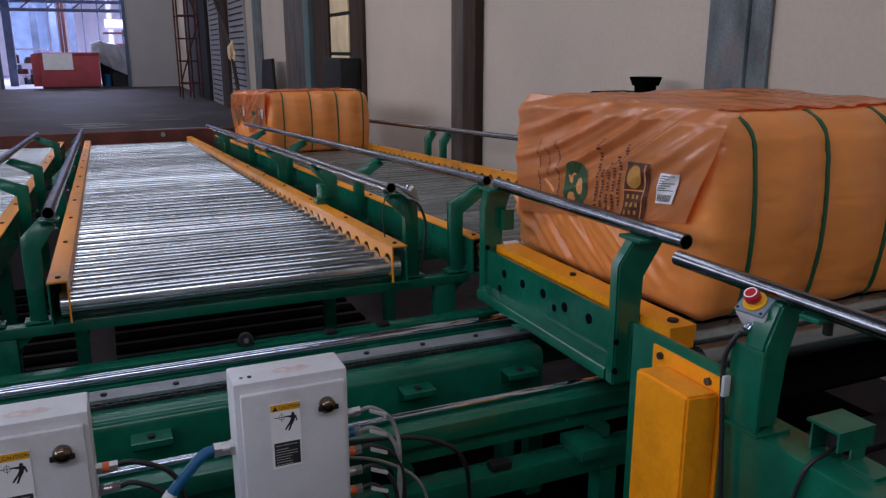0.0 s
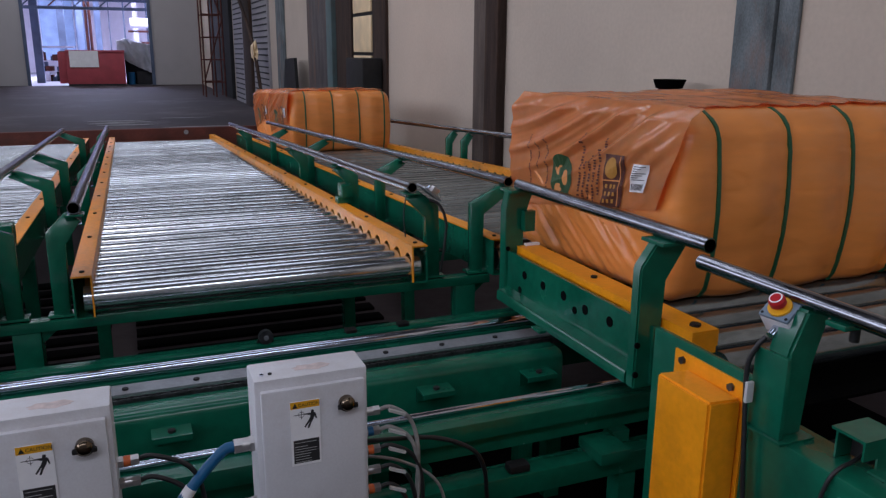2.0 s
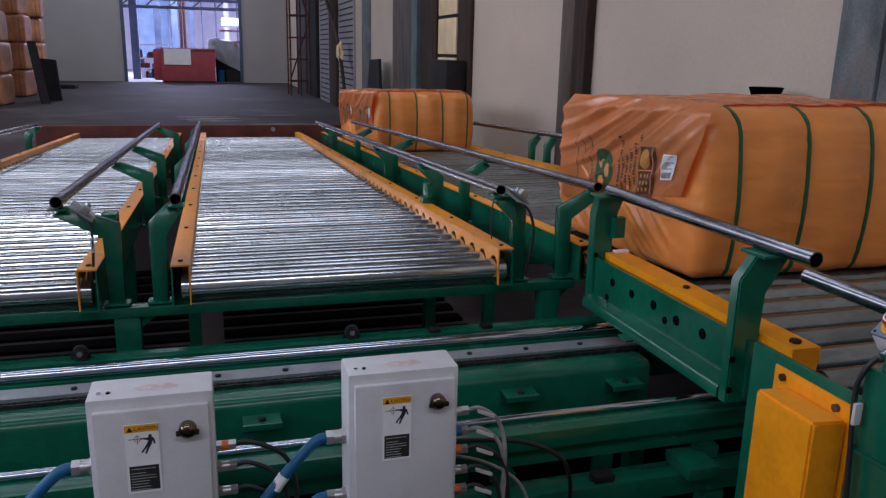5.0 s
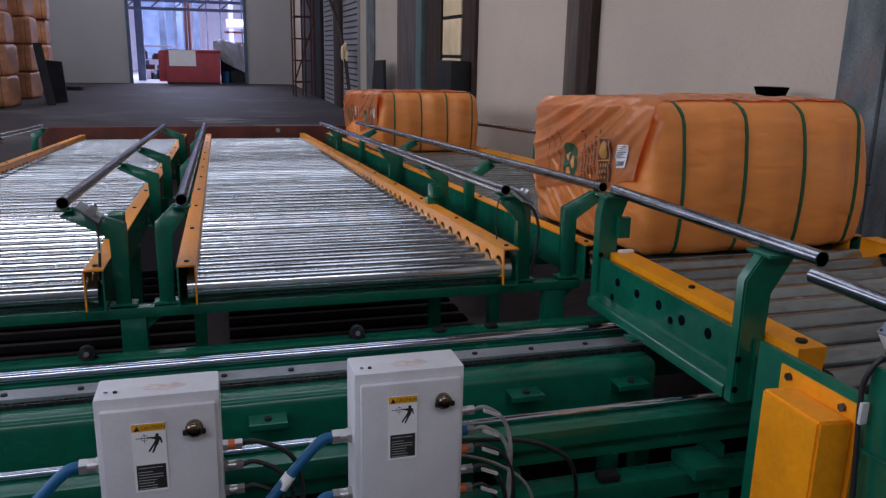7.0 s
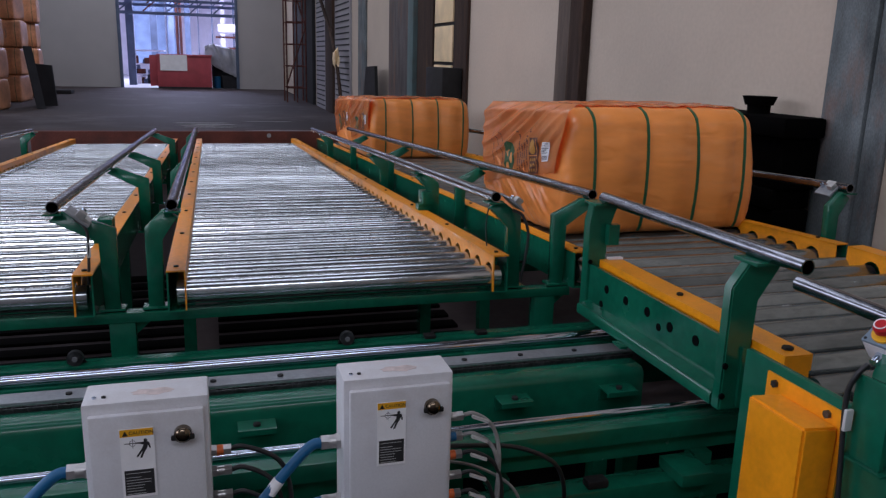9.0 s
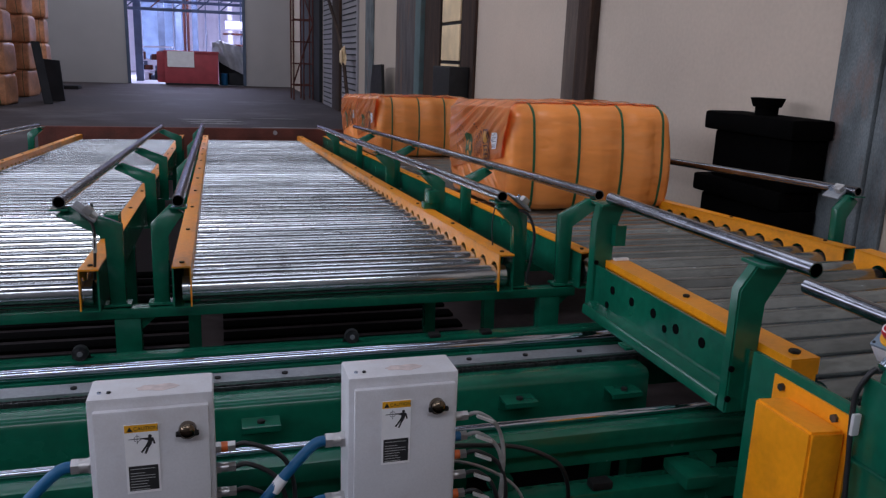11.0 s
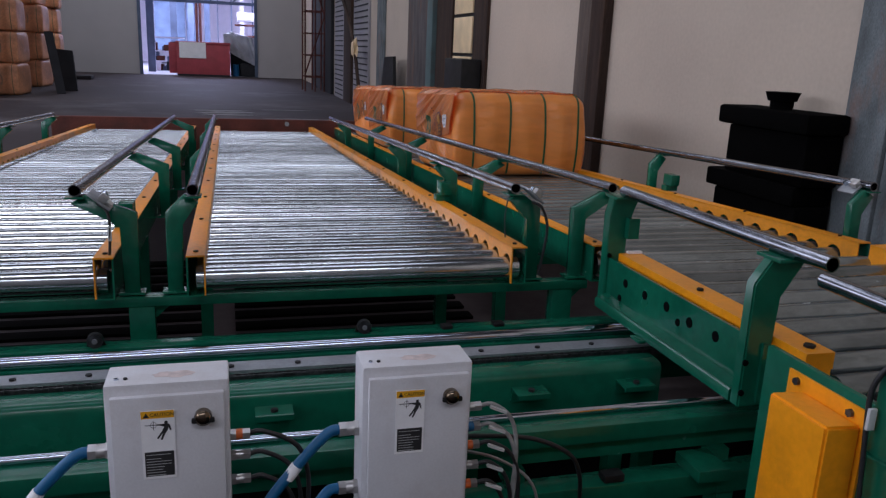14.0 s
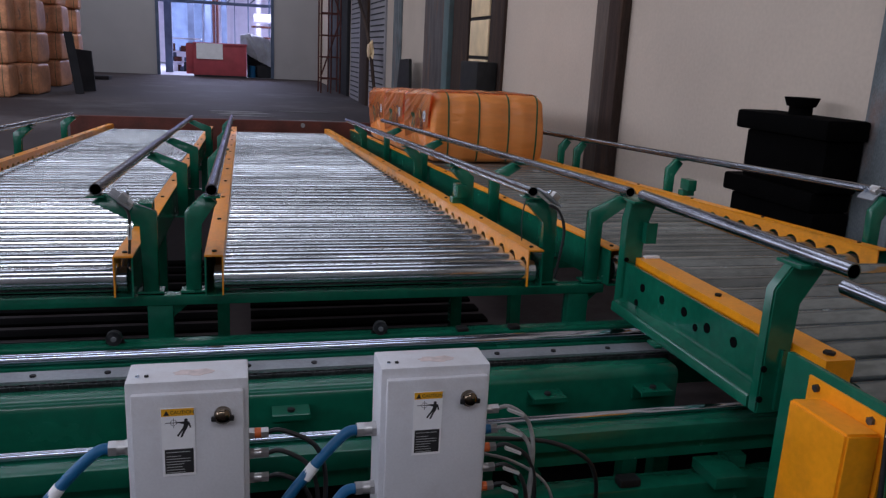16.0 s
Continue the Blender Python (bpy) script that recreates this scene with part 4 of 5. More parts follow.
def junction_box(x0, y0, ztop, w, seed, lab):
    j = thing("junction_box", lab, "junction box", "grey junction boxes", m=pose(x0, y0, ztop))
    h, d = 0.40, 0.105
    part("body", box(B(), 0, w, 0.0, d, -h, 0, 0.006), GREYBOX, j, "grey painted steel body")
    door = part("door", box(B(), 0.012, w - 0.010, -0.016, -0.0005, -h + 0.01, -0.022, 0.005), GREYBOX, j, "grey hinged door")
    part("lock", cyl(B(), (w * 0.785, -0.028, -0.072), (w * 0.785, -0.0165, -0.072), 0.018, 22), BRASS, door, "worn brass turn lock")
    bm = B()
    bmesh.ops.create_uvsphere(bm, u_segments=18, v_segments=10, radius=0.0165, matrix=Matrix.Translation((w * 0.785, -0.033, -0.069)) @ Matrix.Diagonal((1, 0.65, 1, 1)))
    part("lock_cap", bm, BRASS, door)
    part("lock_wing", box(B(), w * 0.785 - 0.023, w * 0.785 + 0.023, -0.037, -0.0285, -0.080, -0.069, 0.003), BLACK, door, "black lock handle")
    caution_label(door, w * 0.285, -0.052, 0.066, 0.154)
    for k in range(2):
        part("screw", cyl(B(), (0.022 + 0.018 * k, 0.03, 0), (0.022 + 0.018 * k, 0.03, 0.003), 0.0045, 8), BLACK if k else CHROME, j)
    part("stain_patch", prism(B(), [(0.135 + 0.042 * (1 + 0.22 * math.sin(3.1 * k)) * math.cos(k * 0.3307), 0.042 + 0.016 * (1 + 0.25 * math.sin(4.7 * k)) * math.sin(k * 0.3307)) for k in range(19)], "z", 0.0, 0.0006), material("rubbed_primer", (0.62, 0.52, 0.49), 0.6, vary=0.15, scale=30), j, "rubbed rusty patch")
    gland(j, -0.0, -0.044, 0.05, -0.168, 0.0155, GLAND)
    gland(j, -0.0, -0.044, 0.05, -0.318, 0.0145, GLAND)
    for k, z in enumerate(SIDE_GLANDS[seed]):
        gland(j, w, w + 0.042, 0.05, z, 0.0105, GLAND, (None, BLUE, ORANGEPL, None, ORANGEPL)[k] if seed == 2 else (ORANGEPL, None, None)[k])
    part("mount_post", box(B(), w / 2 - 0.04, w / 2 + 0.04, 0.106, 0.165, -ztop, -0.06), GREEN, j, "green mounting post")
    return j


junction_box(-0.108, 1.735, 0.917, 0.245, 1, "grey steel junction box with a caution sticker and brass lock")
junction_box(0.420, 1.735, 0.920, 0.252, 2, "grey steel junction box with a caution sticker and many side cables")


def sleeve(x, y, z, dx):
    c = tagged(new("blue_cable"), "blue sleeved cable with a white tape band", "cable")
    pts = [(x, y, z), (x - 0.03, y - 0.005, z - 0.008), (x - 0.10 * dx, y - 0.02, z - 0.075), (x - 0.17 * dx, y - 0.03, z - 0.165), (x - 0.22 * dx, y - 0.03, z - 0.30), (x - 0.24 * dx, y, z - 0.5)]
    part("sleeve", curve_tube(B(), pts, 0.0125, 12), BLUE, c, "blue cable sleeve")
    mid = [Vector(pts[2]) + (Vector(pts[3]) - Vector(pts[2])) * f for f in (-0.05, 0.12, 0.26)]
    part("tape_band", curve_tube(B(), mid, 0.0137, 12, 3), PAPER, c, "white tape")


sleeve(0.376, 1.785, 0.752, 1.0)
sleeve(-0.152, 1.785, 0.749, 1.0)
sleeve(0.376, 1.785, 0.602, 0.8)
rng = random.Random(11)
for box_x, top_z, which in ((0.420 + 0.252 + 0.042, 0.920, 2), (-0.108 + 0.245 + 0.042, 0.917, 1)):
    for k, dz in enumerate(SIDE_GLANDS[which]):
        z0 = top_z + dz
        grey = k < 2 and which == 2
        reach = (0.096 if grey else 0.090 + 0.012 * (3 - k)) + rng.uniform(-0.006, 0.006)
        pts = [(box_x, 1.785, z0), (box_x + 0.03, 1.78, z0 + 0.004), (box_x + reach * 0.8, 1.775, z0 - 0.035), (box_x + reach, 1.775, z0 - 0.12), (box_x + reach * 0.95, 1.78, z0 - 0.26), (box_x + reach * 0.9, 1.80, 0.30)]
        cable("control_cable", pts, 0.0052 if grey else 0.0055, GREYCABLE if grey else RUBBER, "grey control cable from the junction box" if grey else "black control cable from the junction box")
        if which == 2:
            tagged(part("cable_marker", beam(B(), (box_x + 0.020, 1.770, z0 + 0.003), (box_x + 0.060, 1.768, z0 - 0.014), 0.010, 0.006), CLEARGREY), "clear plastic cable marker", "cable marker")
cable("loose_cable", [(0.66, 1.80, 0.70), (0.86, 1.83, 0.66), (0.98, 1.84, 0.60), (1.03, 1.86, 0.52), (1.06, 1.90, 0.40), (1.08, 1.90, 0.25)], 0.006, RUBBER, "loose black cable across the track")
cable("chain_hose", [(0.62, 1.82, 0.66), (0.76, 1.83, 0.62), (0.88, 1.85, 0.53), (0.93, 1.88, 0.40), (0.95, 1.9, 0.2)], 0.004, GREYCABLE, "thin grey hose beside the junction box")


# ---- photo sensors on the guide posts ----
def photo_sensor(m, label):
    s = thing("photo_sensor", label, "sensor", "photo sensors on the guide posts", m=m)
    part("bracket_plate", box(B(), -0.045, 0.045, -0.05, 0.05, -0.004, 0.004, 0.002), PLATE, s, "bent metal bracket plate")
    part("sensor_head", box(B(), -0.012, 0.018, -0.045, -0.01, 0.0045, 0.030, 0.003), GLAND, s, "grey sensor head")
    part("label_strip", box(B(), 0.02, 0.04, -0.02, 0.03, 0.0045, 0.012), CLEARGREY, s)
    part("clamp", cyl(B(), (0.0, 0.03, 0.0045), (0.0, 0.03, 0.026), 0.009, 10), CHROME, s)
    return s


photo_sensor(pose(-0.285, 3.055, 1.045, 0, 40, 0), "metal sensor plate on a green guide post")
photo_sensor(pose(1.325, 3.055, 1.055, 0, 40, 0), "metal sensor plate on a green guide post")
photo_sensor(pose(2.99, 3.17, 1.06, 0, -40, 0), "metal sensor plate on a green guide post by the wall")
cable("sensor_cable", [(1.335, 3.07, 1.02), (1.37, 3.05, 1.0), (1.395, 3.04, 0.93), (1.39, 3.04, 0.84), (1.37, 3.04, 0.72)], 0.006, RUBBER, "black sensor cable hanging by the post")
cable("sensor_cable", [(1.255, 3.12, 1.05), (1.245, 3.12, 1.0), (1.24, 3.12, 0.94), (1.25, 3.13, 0.86)], 0.003, RUBBER, "thin black sensor cable")
cable("sensor_cable", [(-0.30, 3.07, 1.03), (-0.265, 3.05, 1.0), (-0.26, 3.04, 0.93), (-0.27, 3.05, 0.80)], 0.005, RUBBER, "black sensor cable hanging by the post")
tagged(part("cable_tag", box(B(), -0.268, -0.254, 3.036, 3.044, 0.90, 0.955, 0.002), CLEARGREY), "clear plastic tag on the sensor cable", "tag")
for x, y in ((-0.27, 3.62), (1.30, 4.28), (2.93, 4.62)):
    bm = box(B(), x - 0.03, x + 0.03, y - 0.05, y + 0.05, 0.885 + (y - 3) * -0.0437, 0.955 + (y - 3) * -0.0437, 0.004)
    box(bm, x - 0.05, x + 0.03, y - 0.03, y + 0.03, 0.8505 + (y - 3) * -0.0437, 0.884 + (y - 3) * -0.0437)
    tagged(part("reflector_bracket", bm, GREEN), "small green bracket on the edge rail", "bracket", "small rail brackets")


# ---- pale streaks painted as glare on the far floor ----
rng = random.Random(21)
# Flat pale patches imitate light reflected off the floor.
for k in range(9):
    bm = B()
    cx, cy, rx, ry = 0.9 + rng.uniform(-1.0, 1.0), 18.6 + rng.uniform(-1.6, 1.6), rng.uniform(0.25, 0.7), rng.uniform(0.05, 0.22)
    ring = [(cx + rx * (0.7 + 0.5 * rng.random()) * math.cos(a), cy + ry * (0.6 + 0.7 * rng.random()) * math.sin(a)) for a in [2 * math.pi * j / 22 for j in range(22)]]
    prism(bm, ring, "z", 0.0005, 0.004 + 0.0002 * k)
    tagged(part("floor_scuff", bm, DIMWALL), "pale streak standing in for glare on the dark floor", "scuff", "pale floor scuffs")


# ---- end of the lanes ----
bm = box(B(), -2.05, 2.0, 11.28, 11.40, 0.0, 0.575, 0.006)
tagged(part("end_stop_beam", bm, RUST), "rusty dark red steel beam closing the lanes", "beam")
# Plain steel disc on the beam; it gives no light.
bm = cyl(B(), (0.95, 11.265, 0.52), (0.95, 11.279, 0.52), 0.03, 16)
tagged(part("end_lamp", bm, PLATE), "small pale round disc on the end beam", "disc")


# ---- things along the wall ----
def column(name, y0, y1, depth, mat, label, cat="column"):
    bm = box(B(), EAST - depth, EAST - 0.001, y0, y1, 0.001, ROOF - 0.001, 0.012)
    return tagged(part(name, bm, mat), label, cat)


def timber_column():
    c = thing("timber_column", "dark weathered timber column with a lighter face", "column")
    part("front_plank", box(B(), EAST - 0.10, EAST - 0.001, 7.17, 7.46, 0.001, ROOF - 0.001, 0.015), TIMBER, c, "dark plank")
    part("side_plank", box(B(), EAST - 0.07, EAST - 0.001, 7.465, 7.80, 0.001, ROOF - 0.001, 0.012), material("weathered_timber", (0.10, 0.075, 0.060), 0.8, vary=0.35, scale=3, bump=0.5, stain=(0.045, 0.032, 0.026), stain_amount=0.7, stretch=(4, 4, 0.5)), c, "grey weathered plank")


timber_column()
column("pipe_boxing", 3.545, 3.695, 0.03, GREYCOL, "narrow blue grey boxing beside the peeling column", "boxing")
column("peeling_column", 3.70, 4.015, 0.05, GREYCOL, "blue grey column with peeling paint")
bm = box(B(), EAST - 0.07, EAST - 0.0505, 3.66, 4.03, 2.02, 3.2, 0.01)
tagged(part("column_board", bm, material("raw_board", (0.32, 0.20, 0.10), 0.75, vary=0.25, scale=5)), "brown board on the grey column", "board")
column("steel_column", 14.05, 15.6, 0.10, STAINCOL, "grey painted column with dark stains")
column("teal_pipe_casing", 13.62, 14.0, 0.12, TEAL, "teal painted pipe casing", "pipe casing")
column("dark_timber_panel", 12.62, 13.58, 0.05, TIMBER, "dark brown timber panel", "panel")
column("brown_post", 10.85, 11.45, 0.05, TIMBER, "brown timber post beside the cream boards", "post")
column("grey_pilaster", 18.3, 19.2, 0.05, GREYCOL, "grey blue pilaster on the beige wall")


def cream_panels():
    c = thing("cream_panels", "column of cream boards with dark gaps", "panel")
    part("backing", box(B(), EAST - 0.02, EAST - 0.001, 11.5, 12.58, 0.9, ROOF - 0.5), BLACK, c)
    for k in range(9):
        part("board", box(B(), EAST - 0.05, EAST - 0.0205, 11.54, 12.50, 1.0 + 0.58 * k, 1.53 + 0.58 * k, 0.01), CREAM, c)


cream_panels()
tagged(part("steel_box", box(B(), EAST - 0.36, EAST - 0.06, 10.95, 11.85, 0.0, 1.50, 0.03), BLACK), "black steel box standing by the cream boards", "cabinet")
bm = prism(B(), [(15.75, 0.0), (17.5, 0.0), (16.95, 1.42), (16.0, 1.45)], "x", EAST - 0.30, EAST - 0.24)
tagged(part("leaning_sheet", bm, BLACK), "dark sheet leaning on the wall", "sheet")


def shutter(y0, y1, x, z0, z1, label):
    c = thing("slatted_shutter", label, "shutter")
    part("panel", box(B(), x, EAST - 0.001, y0, y1, z0, z1), material("pale_grey_paint", (0.27, 0.26, 0.27), 0.6, vary=0.15, scale=2), c)
    n = int((z1 - z0) / 0.15)
    for k in range(n):
        z = z0 + 0.12 + 0.15 * k
        bm = box(B(), x - 0.012, x - 0.001, y0 + 0.15, y1 - 0.15, z - 0.018, z + 0.018)
        part("slot", bm, SLATE, c)


shutter(20.3, 22.8, EAST - 0.05, 0.0, 5.5, "pale grey shutter with rows of dark slots")
shutter(24.7, 26.8, EAST - 0.05, 0.0, 5.5, "pale grey shutter with rows of dark slots beside the brown post")
column("brown_steel_post", 23.0, 24.4, 0.10, TIMBER, "dark brown steel post", "post")
column("dark_cabinet", 27.3, 33.5, 0.12, SLATE, "tall dark blue grey cabinet against the wall", "cabinet")
bm = B()
bmesh.ops.create_icosphere(bm, subdivisions=2, radius=0.22)
for v in bm.verts:
    k = 1 + 0.9 * noise.noise(v.co * 7) + 0.5 * noise.noise(v.co * 15)
    v.co = Vector((v.co.x * 0.4 + EAST - 0.36, v.co.y * k + 20.6, v.co.z * k * 1.1 + 1.55 + 0.25 * v.co.y))
tagged(part("hanging_cloth", bm, CREAM, smooth=False), "crumpled pale cloth tied to the slanting pipe", "cloth")
cable("wall_pipe", [(3.35, 19.5, 0.0), (3.35, 20.15, 0.9), (3.34, 20.6, 1.5), (3.36, 22.0, 2.4), (3.35, 26.5, 4.6)], 0.045, TIMBER, "brown slanting pipe by the shutters", "pipe")


DARKRUST = material("dark_rust", (0.10, 0.035, 0.028), 0.8, spec=0.2, vary=0.3, scale=5)


def scaffold():
    c = thing("scaffold_ladder", "thin red steel scaffold frame by the end wall", "scaffold")
    for x in (2.85, 3.2, 3.52):
        for y in (28.6, 29.6):
            part("pole", cyl(B(), (x, y, 0), (x, y, 5.6), 0.027, 8), DARKRUST, c)
    for k in range(7):
        z = 0.5 + 0.75 * k
        for y in (28.6, 29.6):
            part("rung", cyl(B(), (2.85, y, z), (3.52, y, z), 0.021, 8), DARKRUST, c)
    part("brace", cyl(B(), (2.85, 28.6, 0.6), (3.52, 28.6, 2.6), 0.025, 8), DARKRUST, c)
    part("brace", cyl(B(), (3.52, 28.6, 2.6), (2.85, 28.6, 4.6), 0.025, 8), DARKRUST, c)


scaffold()


def press_cover():
    c = thing("machine_cover", "black oily machine cover with a knob standing by the wall", "machine")
    x0, x1 = EAST - 0.32, EAST - 0.06
    part("body", box(B(), x0, x1, 3.97, 4.72, 0.905, 1.2145, 0.02), PITCHBLACK, c)
    part("top_ledge", box(B(), x0 - 0.04, x1, 3.94, 4.80, 1.215, 1.335, 0.022), PITCHBLACK, c)
    part("side_step", box(B(), x0 - 0.02, x1, 4.00, 4.885, 0.785, 0.9045, 0.02), PITCHBLACK, c)
    part("lower_body", box(B(), x0, x1, 3.99, 4.80, 0.0, 0.7845, 0.02), PITCHBLACK, c)
    part("knob_stem", cyl(B(), (x0 + 0.1, 4.36, 1.336), (x0 + 0.1, 4.36, 1.385), 0.07, 16), PITCHBLACK, c)
    part("knob", cyl(B(), (x0 + 0.1, 4.36, 1.386), (x0 + 0.1, 4.36, 1.44), 0.085, 16, 0.105), PITCHBLACK, c)


press_cover()

# ---- stacked bales and sheets across the hall ----
def stack_bale(m, label):
    b = thing("stacked_bale", label, "bale", "stacked fibre bales", m=m)
    body = new("bale_body", bale_mesh(7, 0.80, OLDWRAP))
    body.parent = b
    for x in (-0.40, 0.40):
        s = new("strap", strap_mesh(x, 7, 0.80))
        s.parent = b
        tagged(s, "dark packing strap")
    bm = B()
    bmesh.ops.create_icosphere(bm, subdivisions=2, radius=0.2)
    for v in bm.verts:
        v.co = Vector((v.co.x * 0.9, -BY / 2 - 0.052 + v.co.y * 0.02, v.co.z + 0.40 + 0.05 * noise.noise(v.co * 9)))
    part("faded_print", bm, material("faded_print", (0.42, 0.25, 0.17), 0.6, vary=0.4, scale=9), b, "smudged dark print")
    return b


FIRST = stack_bale(pose(-5.98, 22.25, 0.0, 0, 0, 4), "dull orange wrapped fibre bale in a tall stack")
rng = random.Random(5)
for cx, cy, rows in ((-5.98, 22.25, 5), (-7.15, 22.3, 5), (-5.62, 23.75, 5), (-6.75, 23.8, 5), (-5.75, 27.6, 5), (-5.85, 30.6, 5)):
    for k in range(rows):
        if cx == -5.98 and k == 0:
            continue
        copy_thing(FIRST, pose(cx + rng.uniform(-0.05, 0.05), cy + rng.uniform(-0.05, 0.05), 0.815 * k, 0, 0, rng.uniform(-6, 6)))
bm = prism(B(), [(-4.62, 0.0), (-4.05, 0.0), (-4.12, 1.15), (-4.66, 1.2)], "y", 25.4, 25.5)
tagged(part("steel_sheet", bm, SLATE), "dark grey steel sheet standing on edge", "sheet")
bm = beam(B(), (-4.25, 24.1, 0.0), (-4.62, 24.9, 1.65), 0.22, 0.05)
tagged(part("leaning_plank", bm, SLATE), "grey plank leaning on the bales", "plank")
bm = box(B(), -5.3, -4.7, 32.2, 33.0, 0.0, 0.14, 0.02)
tagged(part("dark_pallet", bm, SLATE), "flat dark pallet on the floor", "pallet")


# ---- the brighter hall beyond the doorway ----
def far_hall():
    y0, y1, x0, x1, top = NORTH + 0.3, 60.0, -14.0, 12.0, 6.6
    tagged(part("floor_far", box(B(), x0, x1, NORTH, y1, -0.2, -0.002), PALEFLOOR), "pale concrete floor of the next hall", "floor", kind="structure")
    bm = box(B(), x0, x1, y1, y1 + 0.3, 0, top)
    tagged(part("wall_far", bm, BLUEHALL), "pale clad wall of the next hall", "wall", kind="structure")
    bm = box(B(), x0 - 0.3, x0, NORTH, y1, 0, top)
    box(bm, x1, x1 + 0.3, NORTH, y1, 0, top)
    box(bm, x0, WEST - 0.3, NORTH, NORTH + 0.3, 0, top)
    box(bm, EAST + 0.3, x1, NORTH, NORTH + 0.3, 0, top)
    tagged(part("wall_far_sides", bm, BLUEHALL), "pale side walls of the next hall", "wall", kind="structure")
    # Roof gap over the added lamp, out of view.
    bm = box(B(), x0, x1, NORTH + 0.3, 44.5, top, top + 0.15)
    box(bm, x0, x1, 49.5, y1, top, top + 0.15)
    box(bm, x0, -7.0, 44.5, 49.5, top, top + 0.15)
    box(bm, 5.0, x1, 44.5, 49.5, top, top + 0.15)
    tagged(part("ceiling_far", bm, BLUEHALL), "pale roof of the next hall", "ceiling", kind="structure")
    for k in range(26):
        tagged(part("cladding_rib", box(B(), -3.4 + 0.32 * k, -3.34 + 0.32 * k, y1 - 0.05, y1 - 0.001, 0, 5.8), BLUEHALL), "thin vertical rib of pale cladding", "rib", "cladding ribs")
    f = thing("doorway_frame", "dark blue grey steel frame round the doorway", "door frame", kind="structure")
    for x in (-3.62, 1.48):
        part("jamb", box(B(), x, x + 0.14, NORTH - 0.06, NORTH - 0.001, 0, 5.0), STEELBLUE, f)
    for k, z in enumerate((3.32, 3.85)):
        t = thing("roof_truss", "blue grey steel truss under the far roof", "truss", "far roof trusses")
        y = 41.0 + 3 * k
        part("lower_chord", box(B(), -8, 7, y, y + 0.15, z, z + 0.14), STEELBLUE, t)
        part("upper_chord", box(B(), -8, 7, y, y + 0.15, z + 0.6, z + 0.72), STEELBLUE, t)
        for j in range(14):
            a = -8 + j * 1.07
            part("web", beam(B(), (a, y + 0.07, z + 0.14), (a + 0.54, y + 0.07, z + 0.6), 0.06, 0.06), RUST if j % 4 == 1 else STEELBLUE, t)
    for x, y in ((-3.35, 42.0), (-2.55, 47.0), (-1.75, 50.0), (-0.9, 53.0)):
        tagged(part("far_column", box(B(), x - 0.17, x + 0.17, y, y + 0.3, 0, 6.5), STEELBLUE), "blue grey steel column in the next hall", "column", "far hall columns")
    for x in (-1.30, -1.12):
        tagged(part("red_pipe", cyl(B(), (x, 46.0, 0), (x, 46.0, 6.0), 0.07, 12), RUST), "thin red upright pipe", "pipe")
    for k, (x, w, m) in enumerate(((-3.05, 0.25, STEELBLUE), (-2.2, 0.5, STEELBLUE), (-1.62, 0.12, RUST), (-0.3, 0.06, STEELBLUE), (0.55, 0.08, STEELBLUE), (1.1, 0.3, BLUEHALL), (1.9, 0.1, STEELBLUE))):
        tagged(part("far_upright", box(B(), x, x + w, 54.0 + k * 0.2, 54.1 + k * 0.2, 0, 6.0), m), "tall narrow steel upright in the next hall", "upright", "far hall uprights")
    for z in (1.9, 2.6):
        tagged(part("far_shelf", box(B(), 0.8, 4.0, 55.0, 55.6, z, z + 0.12), RUST), "long rusty shelf in the next hall", "shelf", "far hall shelves")
    for x0, x1, y in ((-4.2, -3.0, 55.5), (-2.9, -2.3, 55.0), (-2.2, -1.5, 55.5)):
        tagged(part("blue_sheet_panel", box(B(), x0, x1, y, y + 0.1, 0.9, 5.6), SHEETBLUE), "tall blue painted sheet panel in the next hall", "panel", "blue sheet panels")
    bm = cyl(B(), (0.9, 52.0, 3.1), (4.0, 52.0, 3.1), 0.28, 16)
    tagged(part("wide_duct", bm, BLUEHALL), "wide pale horizontal duct", "duct")
    r = thing("pallet_rack", "rack of mixed dark and pale goods behind the doorway", "rack")
    rr = random.Random(8)
    part("shelf", box(B(), -3.6, -1.9, 44.0, 45.0, 1.62, 1.70), BLUEHALL, r)
    for j in range(34):
        x, z = rr.uniform(-3.6, -2.1), rr.choice((0.0, 0.5, 1.0))
        part("goods", box(B(), x, x + rr.uniform(0.12, 0.4), 43.9 + rr.uniform(0, 0.5), 44.9, z, z + rr.uniform(0.2, 0.48), 0.01), rr.choice((STEELBLUE, STEELBLUE, BLUEHALL, RUST, SLATE)), r)


far_hall()


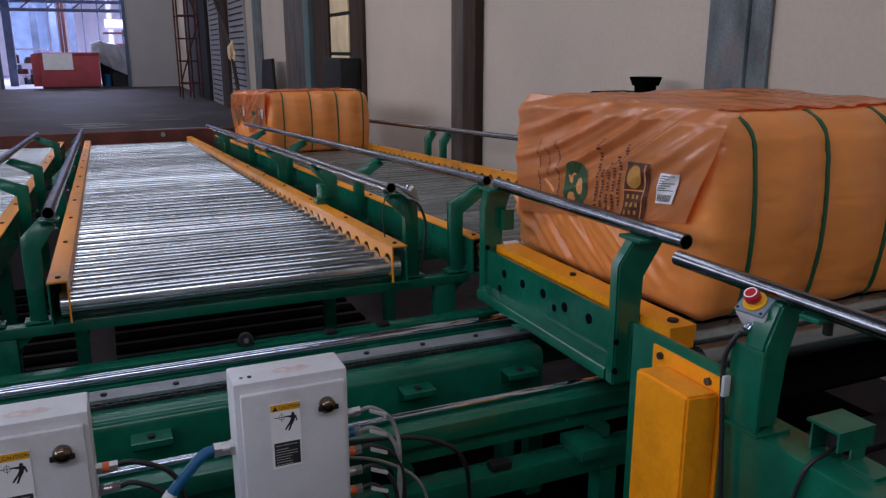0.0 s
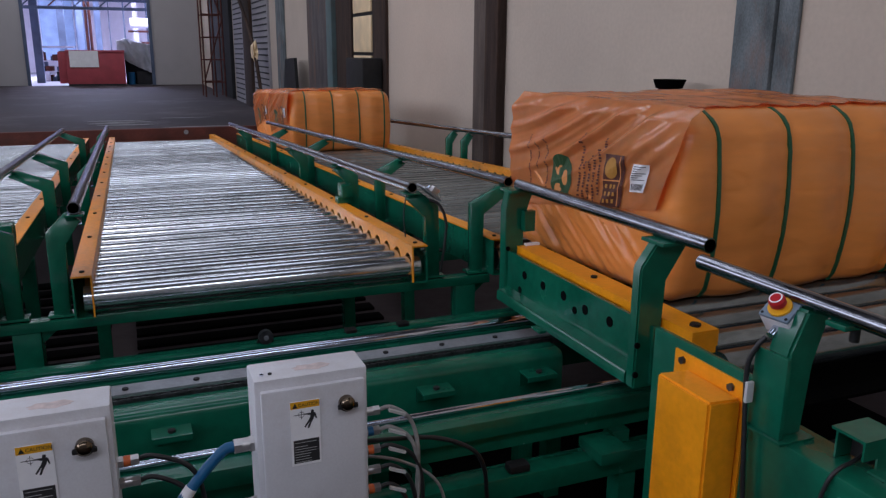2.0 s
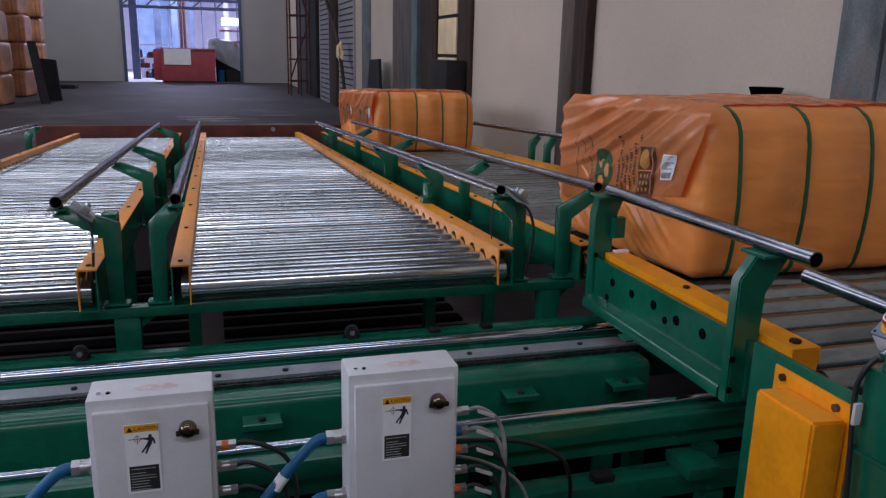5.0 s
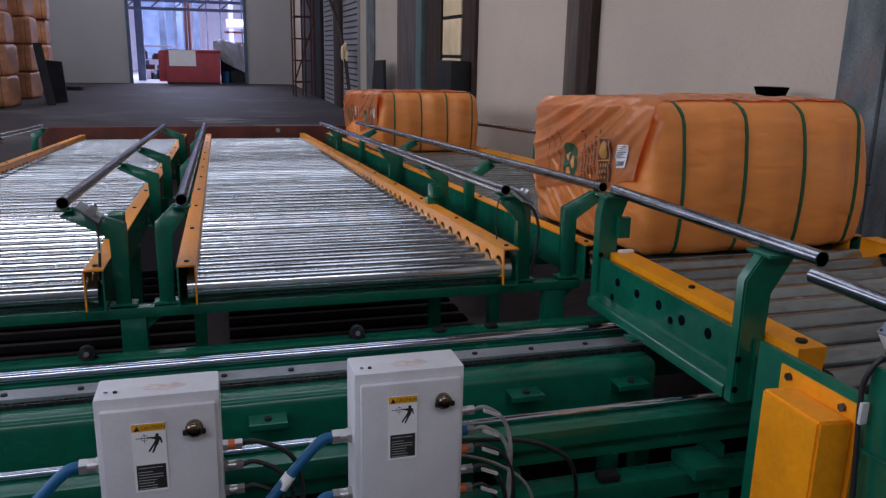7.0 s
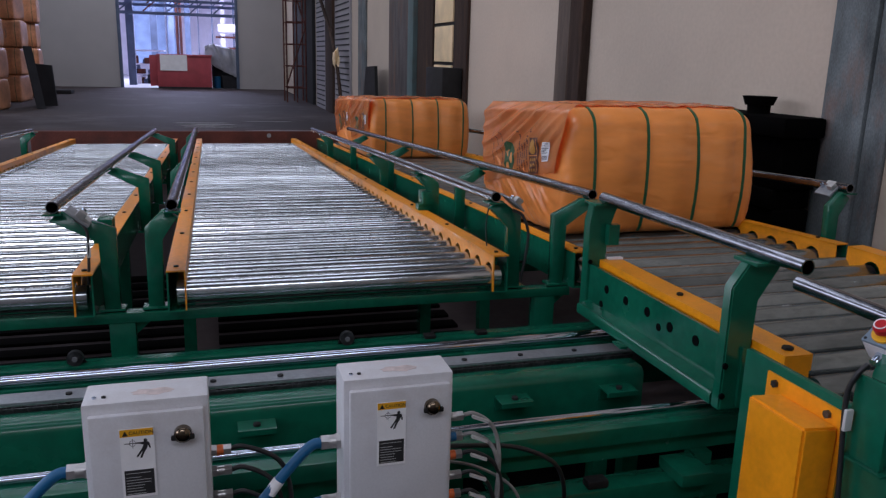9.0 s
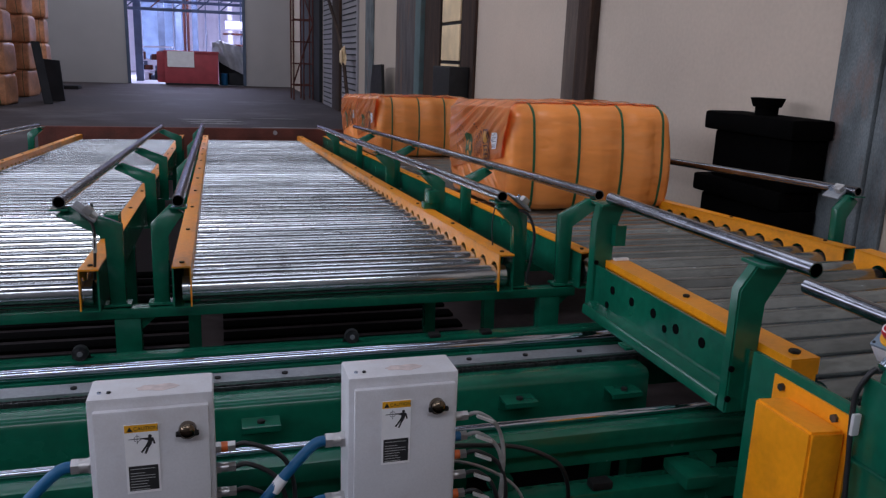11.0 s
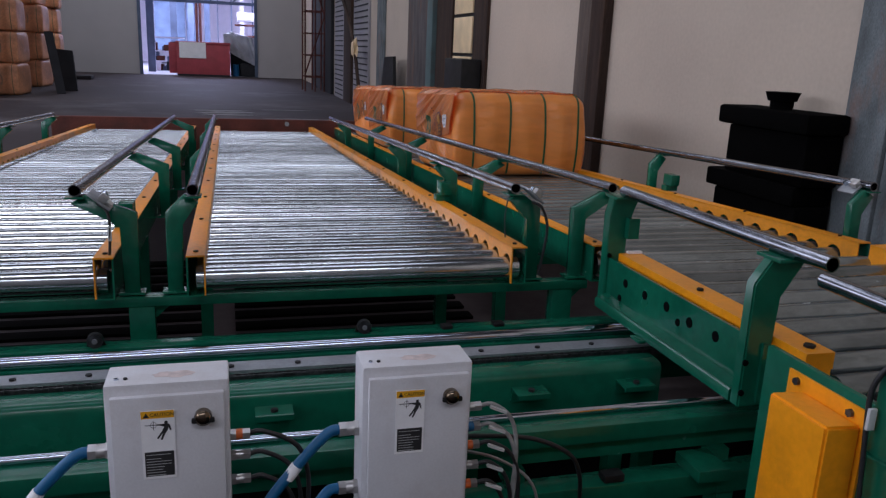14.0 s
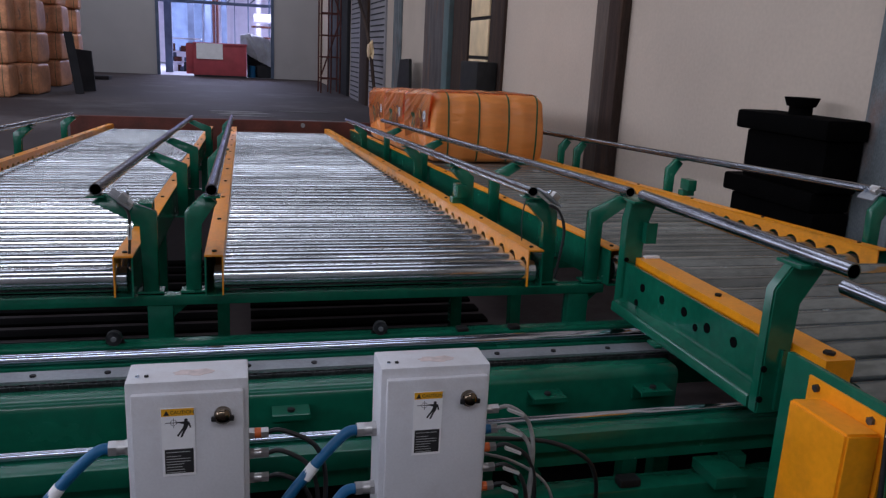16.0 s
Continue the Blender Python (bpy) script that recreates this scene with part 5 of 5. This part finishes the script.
def red_bin():
    c = thing("red_bin", "large red steel bin with a white sheet taped on it", "bin")
    x0, x1, y0, y1, z1 = -1.98, 0.36, 38.45, 39.9, 1.52
    part("front_panel", box(B(), x0, x1, y0, y0 + 0.05, 0.08, z1, 0.01), REDPAINT, c)
    part("back_panel", box(B(), x0, x1, y1 - 0.05, y1, 0.08, z1, 0.01), REDPAINT, c)
    part("side_panel", box(B(), x0 - 0.02, x0 + 0.03, y0 + 0.051, y1 - 0.051, 0.08, z1, 0.01), REDPAINT, c)
    part("side_panel", box(B(), x1 - 0.05, x1, y0 + 0.051, y1 - 0.051, 0.08, z1, 0.01), REDPAINT, c)
    part("base", box(B(), x0, x1, y0, y1, 0.0, 0.078), SLATE, c)
    part("rim", box(B(), x0 - 0.03, x1 + 0.03, y0 - 0.03, y0 - 0.001, z1 - 0.09, z1 + 0.01, 0.01), REDPAINT, c)
    part("goods_fill", box(B(), x0 + 0.05, x1 - 0.06, y0 + 0.06, y1 - 0.06, 0.079, 1.3), SLATE, c)
    part("paper_sheet", box(B(), -1.86, -0.70, y0 - 0.036, y0 - 0.031, 0.80, 1.50), PAPER, c, "white paper sheet")
    part("side_door", box(B(), x0 - 0.35, x0 - 0.03, y0 + 0.25, y0 + 0.30, 0.10, 1.45, 0.01), REDPAINT, c)


red_bin()


def tarpaulin():
    """A stiff sheet thrown over piled goods, hanging lower on one side."""
    bm = B()
    nu, nv = 44, 40
    g = []
    for i in range(nu + 1):
        u, row = i / nu, []
        for j in range(nv + 1):
            v = j / nv
            fold = noise.noise(Vector((u * 5 - v * 2.0, v * 1.5, 2.0)))
            fold = (1 - abs(fold) * 2.6) * 0.07
            x = 0.08 + 1.62 * u + 0.08 * noise.noise(Vector((u * 4, v * 4, 5)))
            top = 2.02 - 0.42 * max(0.0, u - 0.25) - 0.10 * max(0.0, 0.2 - u) / 0.2
            low = 1.32 - 0.95 * u ** 0.9 + 0.06 * noise.noise(Vector((u * 9, 0, 3)))
            if v < 0.4:
                y, z = 40.7 - 1.15 * v / 0.4, top
            else:
                k = (v - 0.4) / 0.6
                y, z = 39.55 - 0.30 * math.sin(k * 1.57), top + (low - top) * k ** 1.3
            row.append(bm.verts.new((x, y - fold, z + fold * 0.6)))
        g.append(row)
    for i in range(nu):
        for j in range(nv):
            bm.faces.new((g[i][j], g[i + 1][j], g[i + 1][j + 1], g[i][j + 1]))
    bmesh.ops.solidify(bm, geom=list(bm.faces), thickness=0.01)
    return part("draped_tarpaulin", bm, TARP)


tagged(tarpaulin(), "pale tarpaulin draped in folds over piled goods", "tarpaulin")
tagged(part("dark_crate", box(B(), 0.38, 1.66, 39.72, 40.6, 0.0, 1.70, 0.04), SLATE), "dark crate under the tarpaulin", "crate")
tagged(part("sack_heap", box(B(), 0.82, 1.60, 39.34, 39.71, 0.0, 0.62, 0.10), SLATE), "dark full sack beside the crate", "sack")
tagged(part("blue_drum", cyl(B(), (0.62, 39.45, 0.0), (0.62, 39.45, 0.55), 0.15, 20), BLUE), "small blue plastic drum", "drum")


def motions():
    # time and the place of the bale's strapped face along the lane
    rows = [(0.0, 1.84), (1.0, 1.962), (2.0, 2.094), (3.0, 2.225), (4.0, 2.351), (5.0, 2.492), (6.25, 2.705), (7.5, 3.0), (8.0, 3.15), (8.5, 3.33), (9.0, 3.535), (10.25, 4.06), (11.5, 4.595), (12.0, 4.80),
            (12.5, 5.01), (13.0, 5.24), (13.5, 5.495), (14.0, 5.785), (14.5, 6.10), (15.0, 6.42), (15.5, 6.745), (16.0, 7.035)]
    out = []
    for t, y in rows:
        yc = y + BY / 2 + 0.04
        down = max(0.0, min(1.0, (yc - 2.6) / 0.8)) * TILT
        z = 0.805 + min(0.0, (yc - 3.0) * math.tan(radians(TILT)))
        out.append((t, pose(2.33, yc, z, down, 0, 0)))
    walk(MOVER, out)


motions()
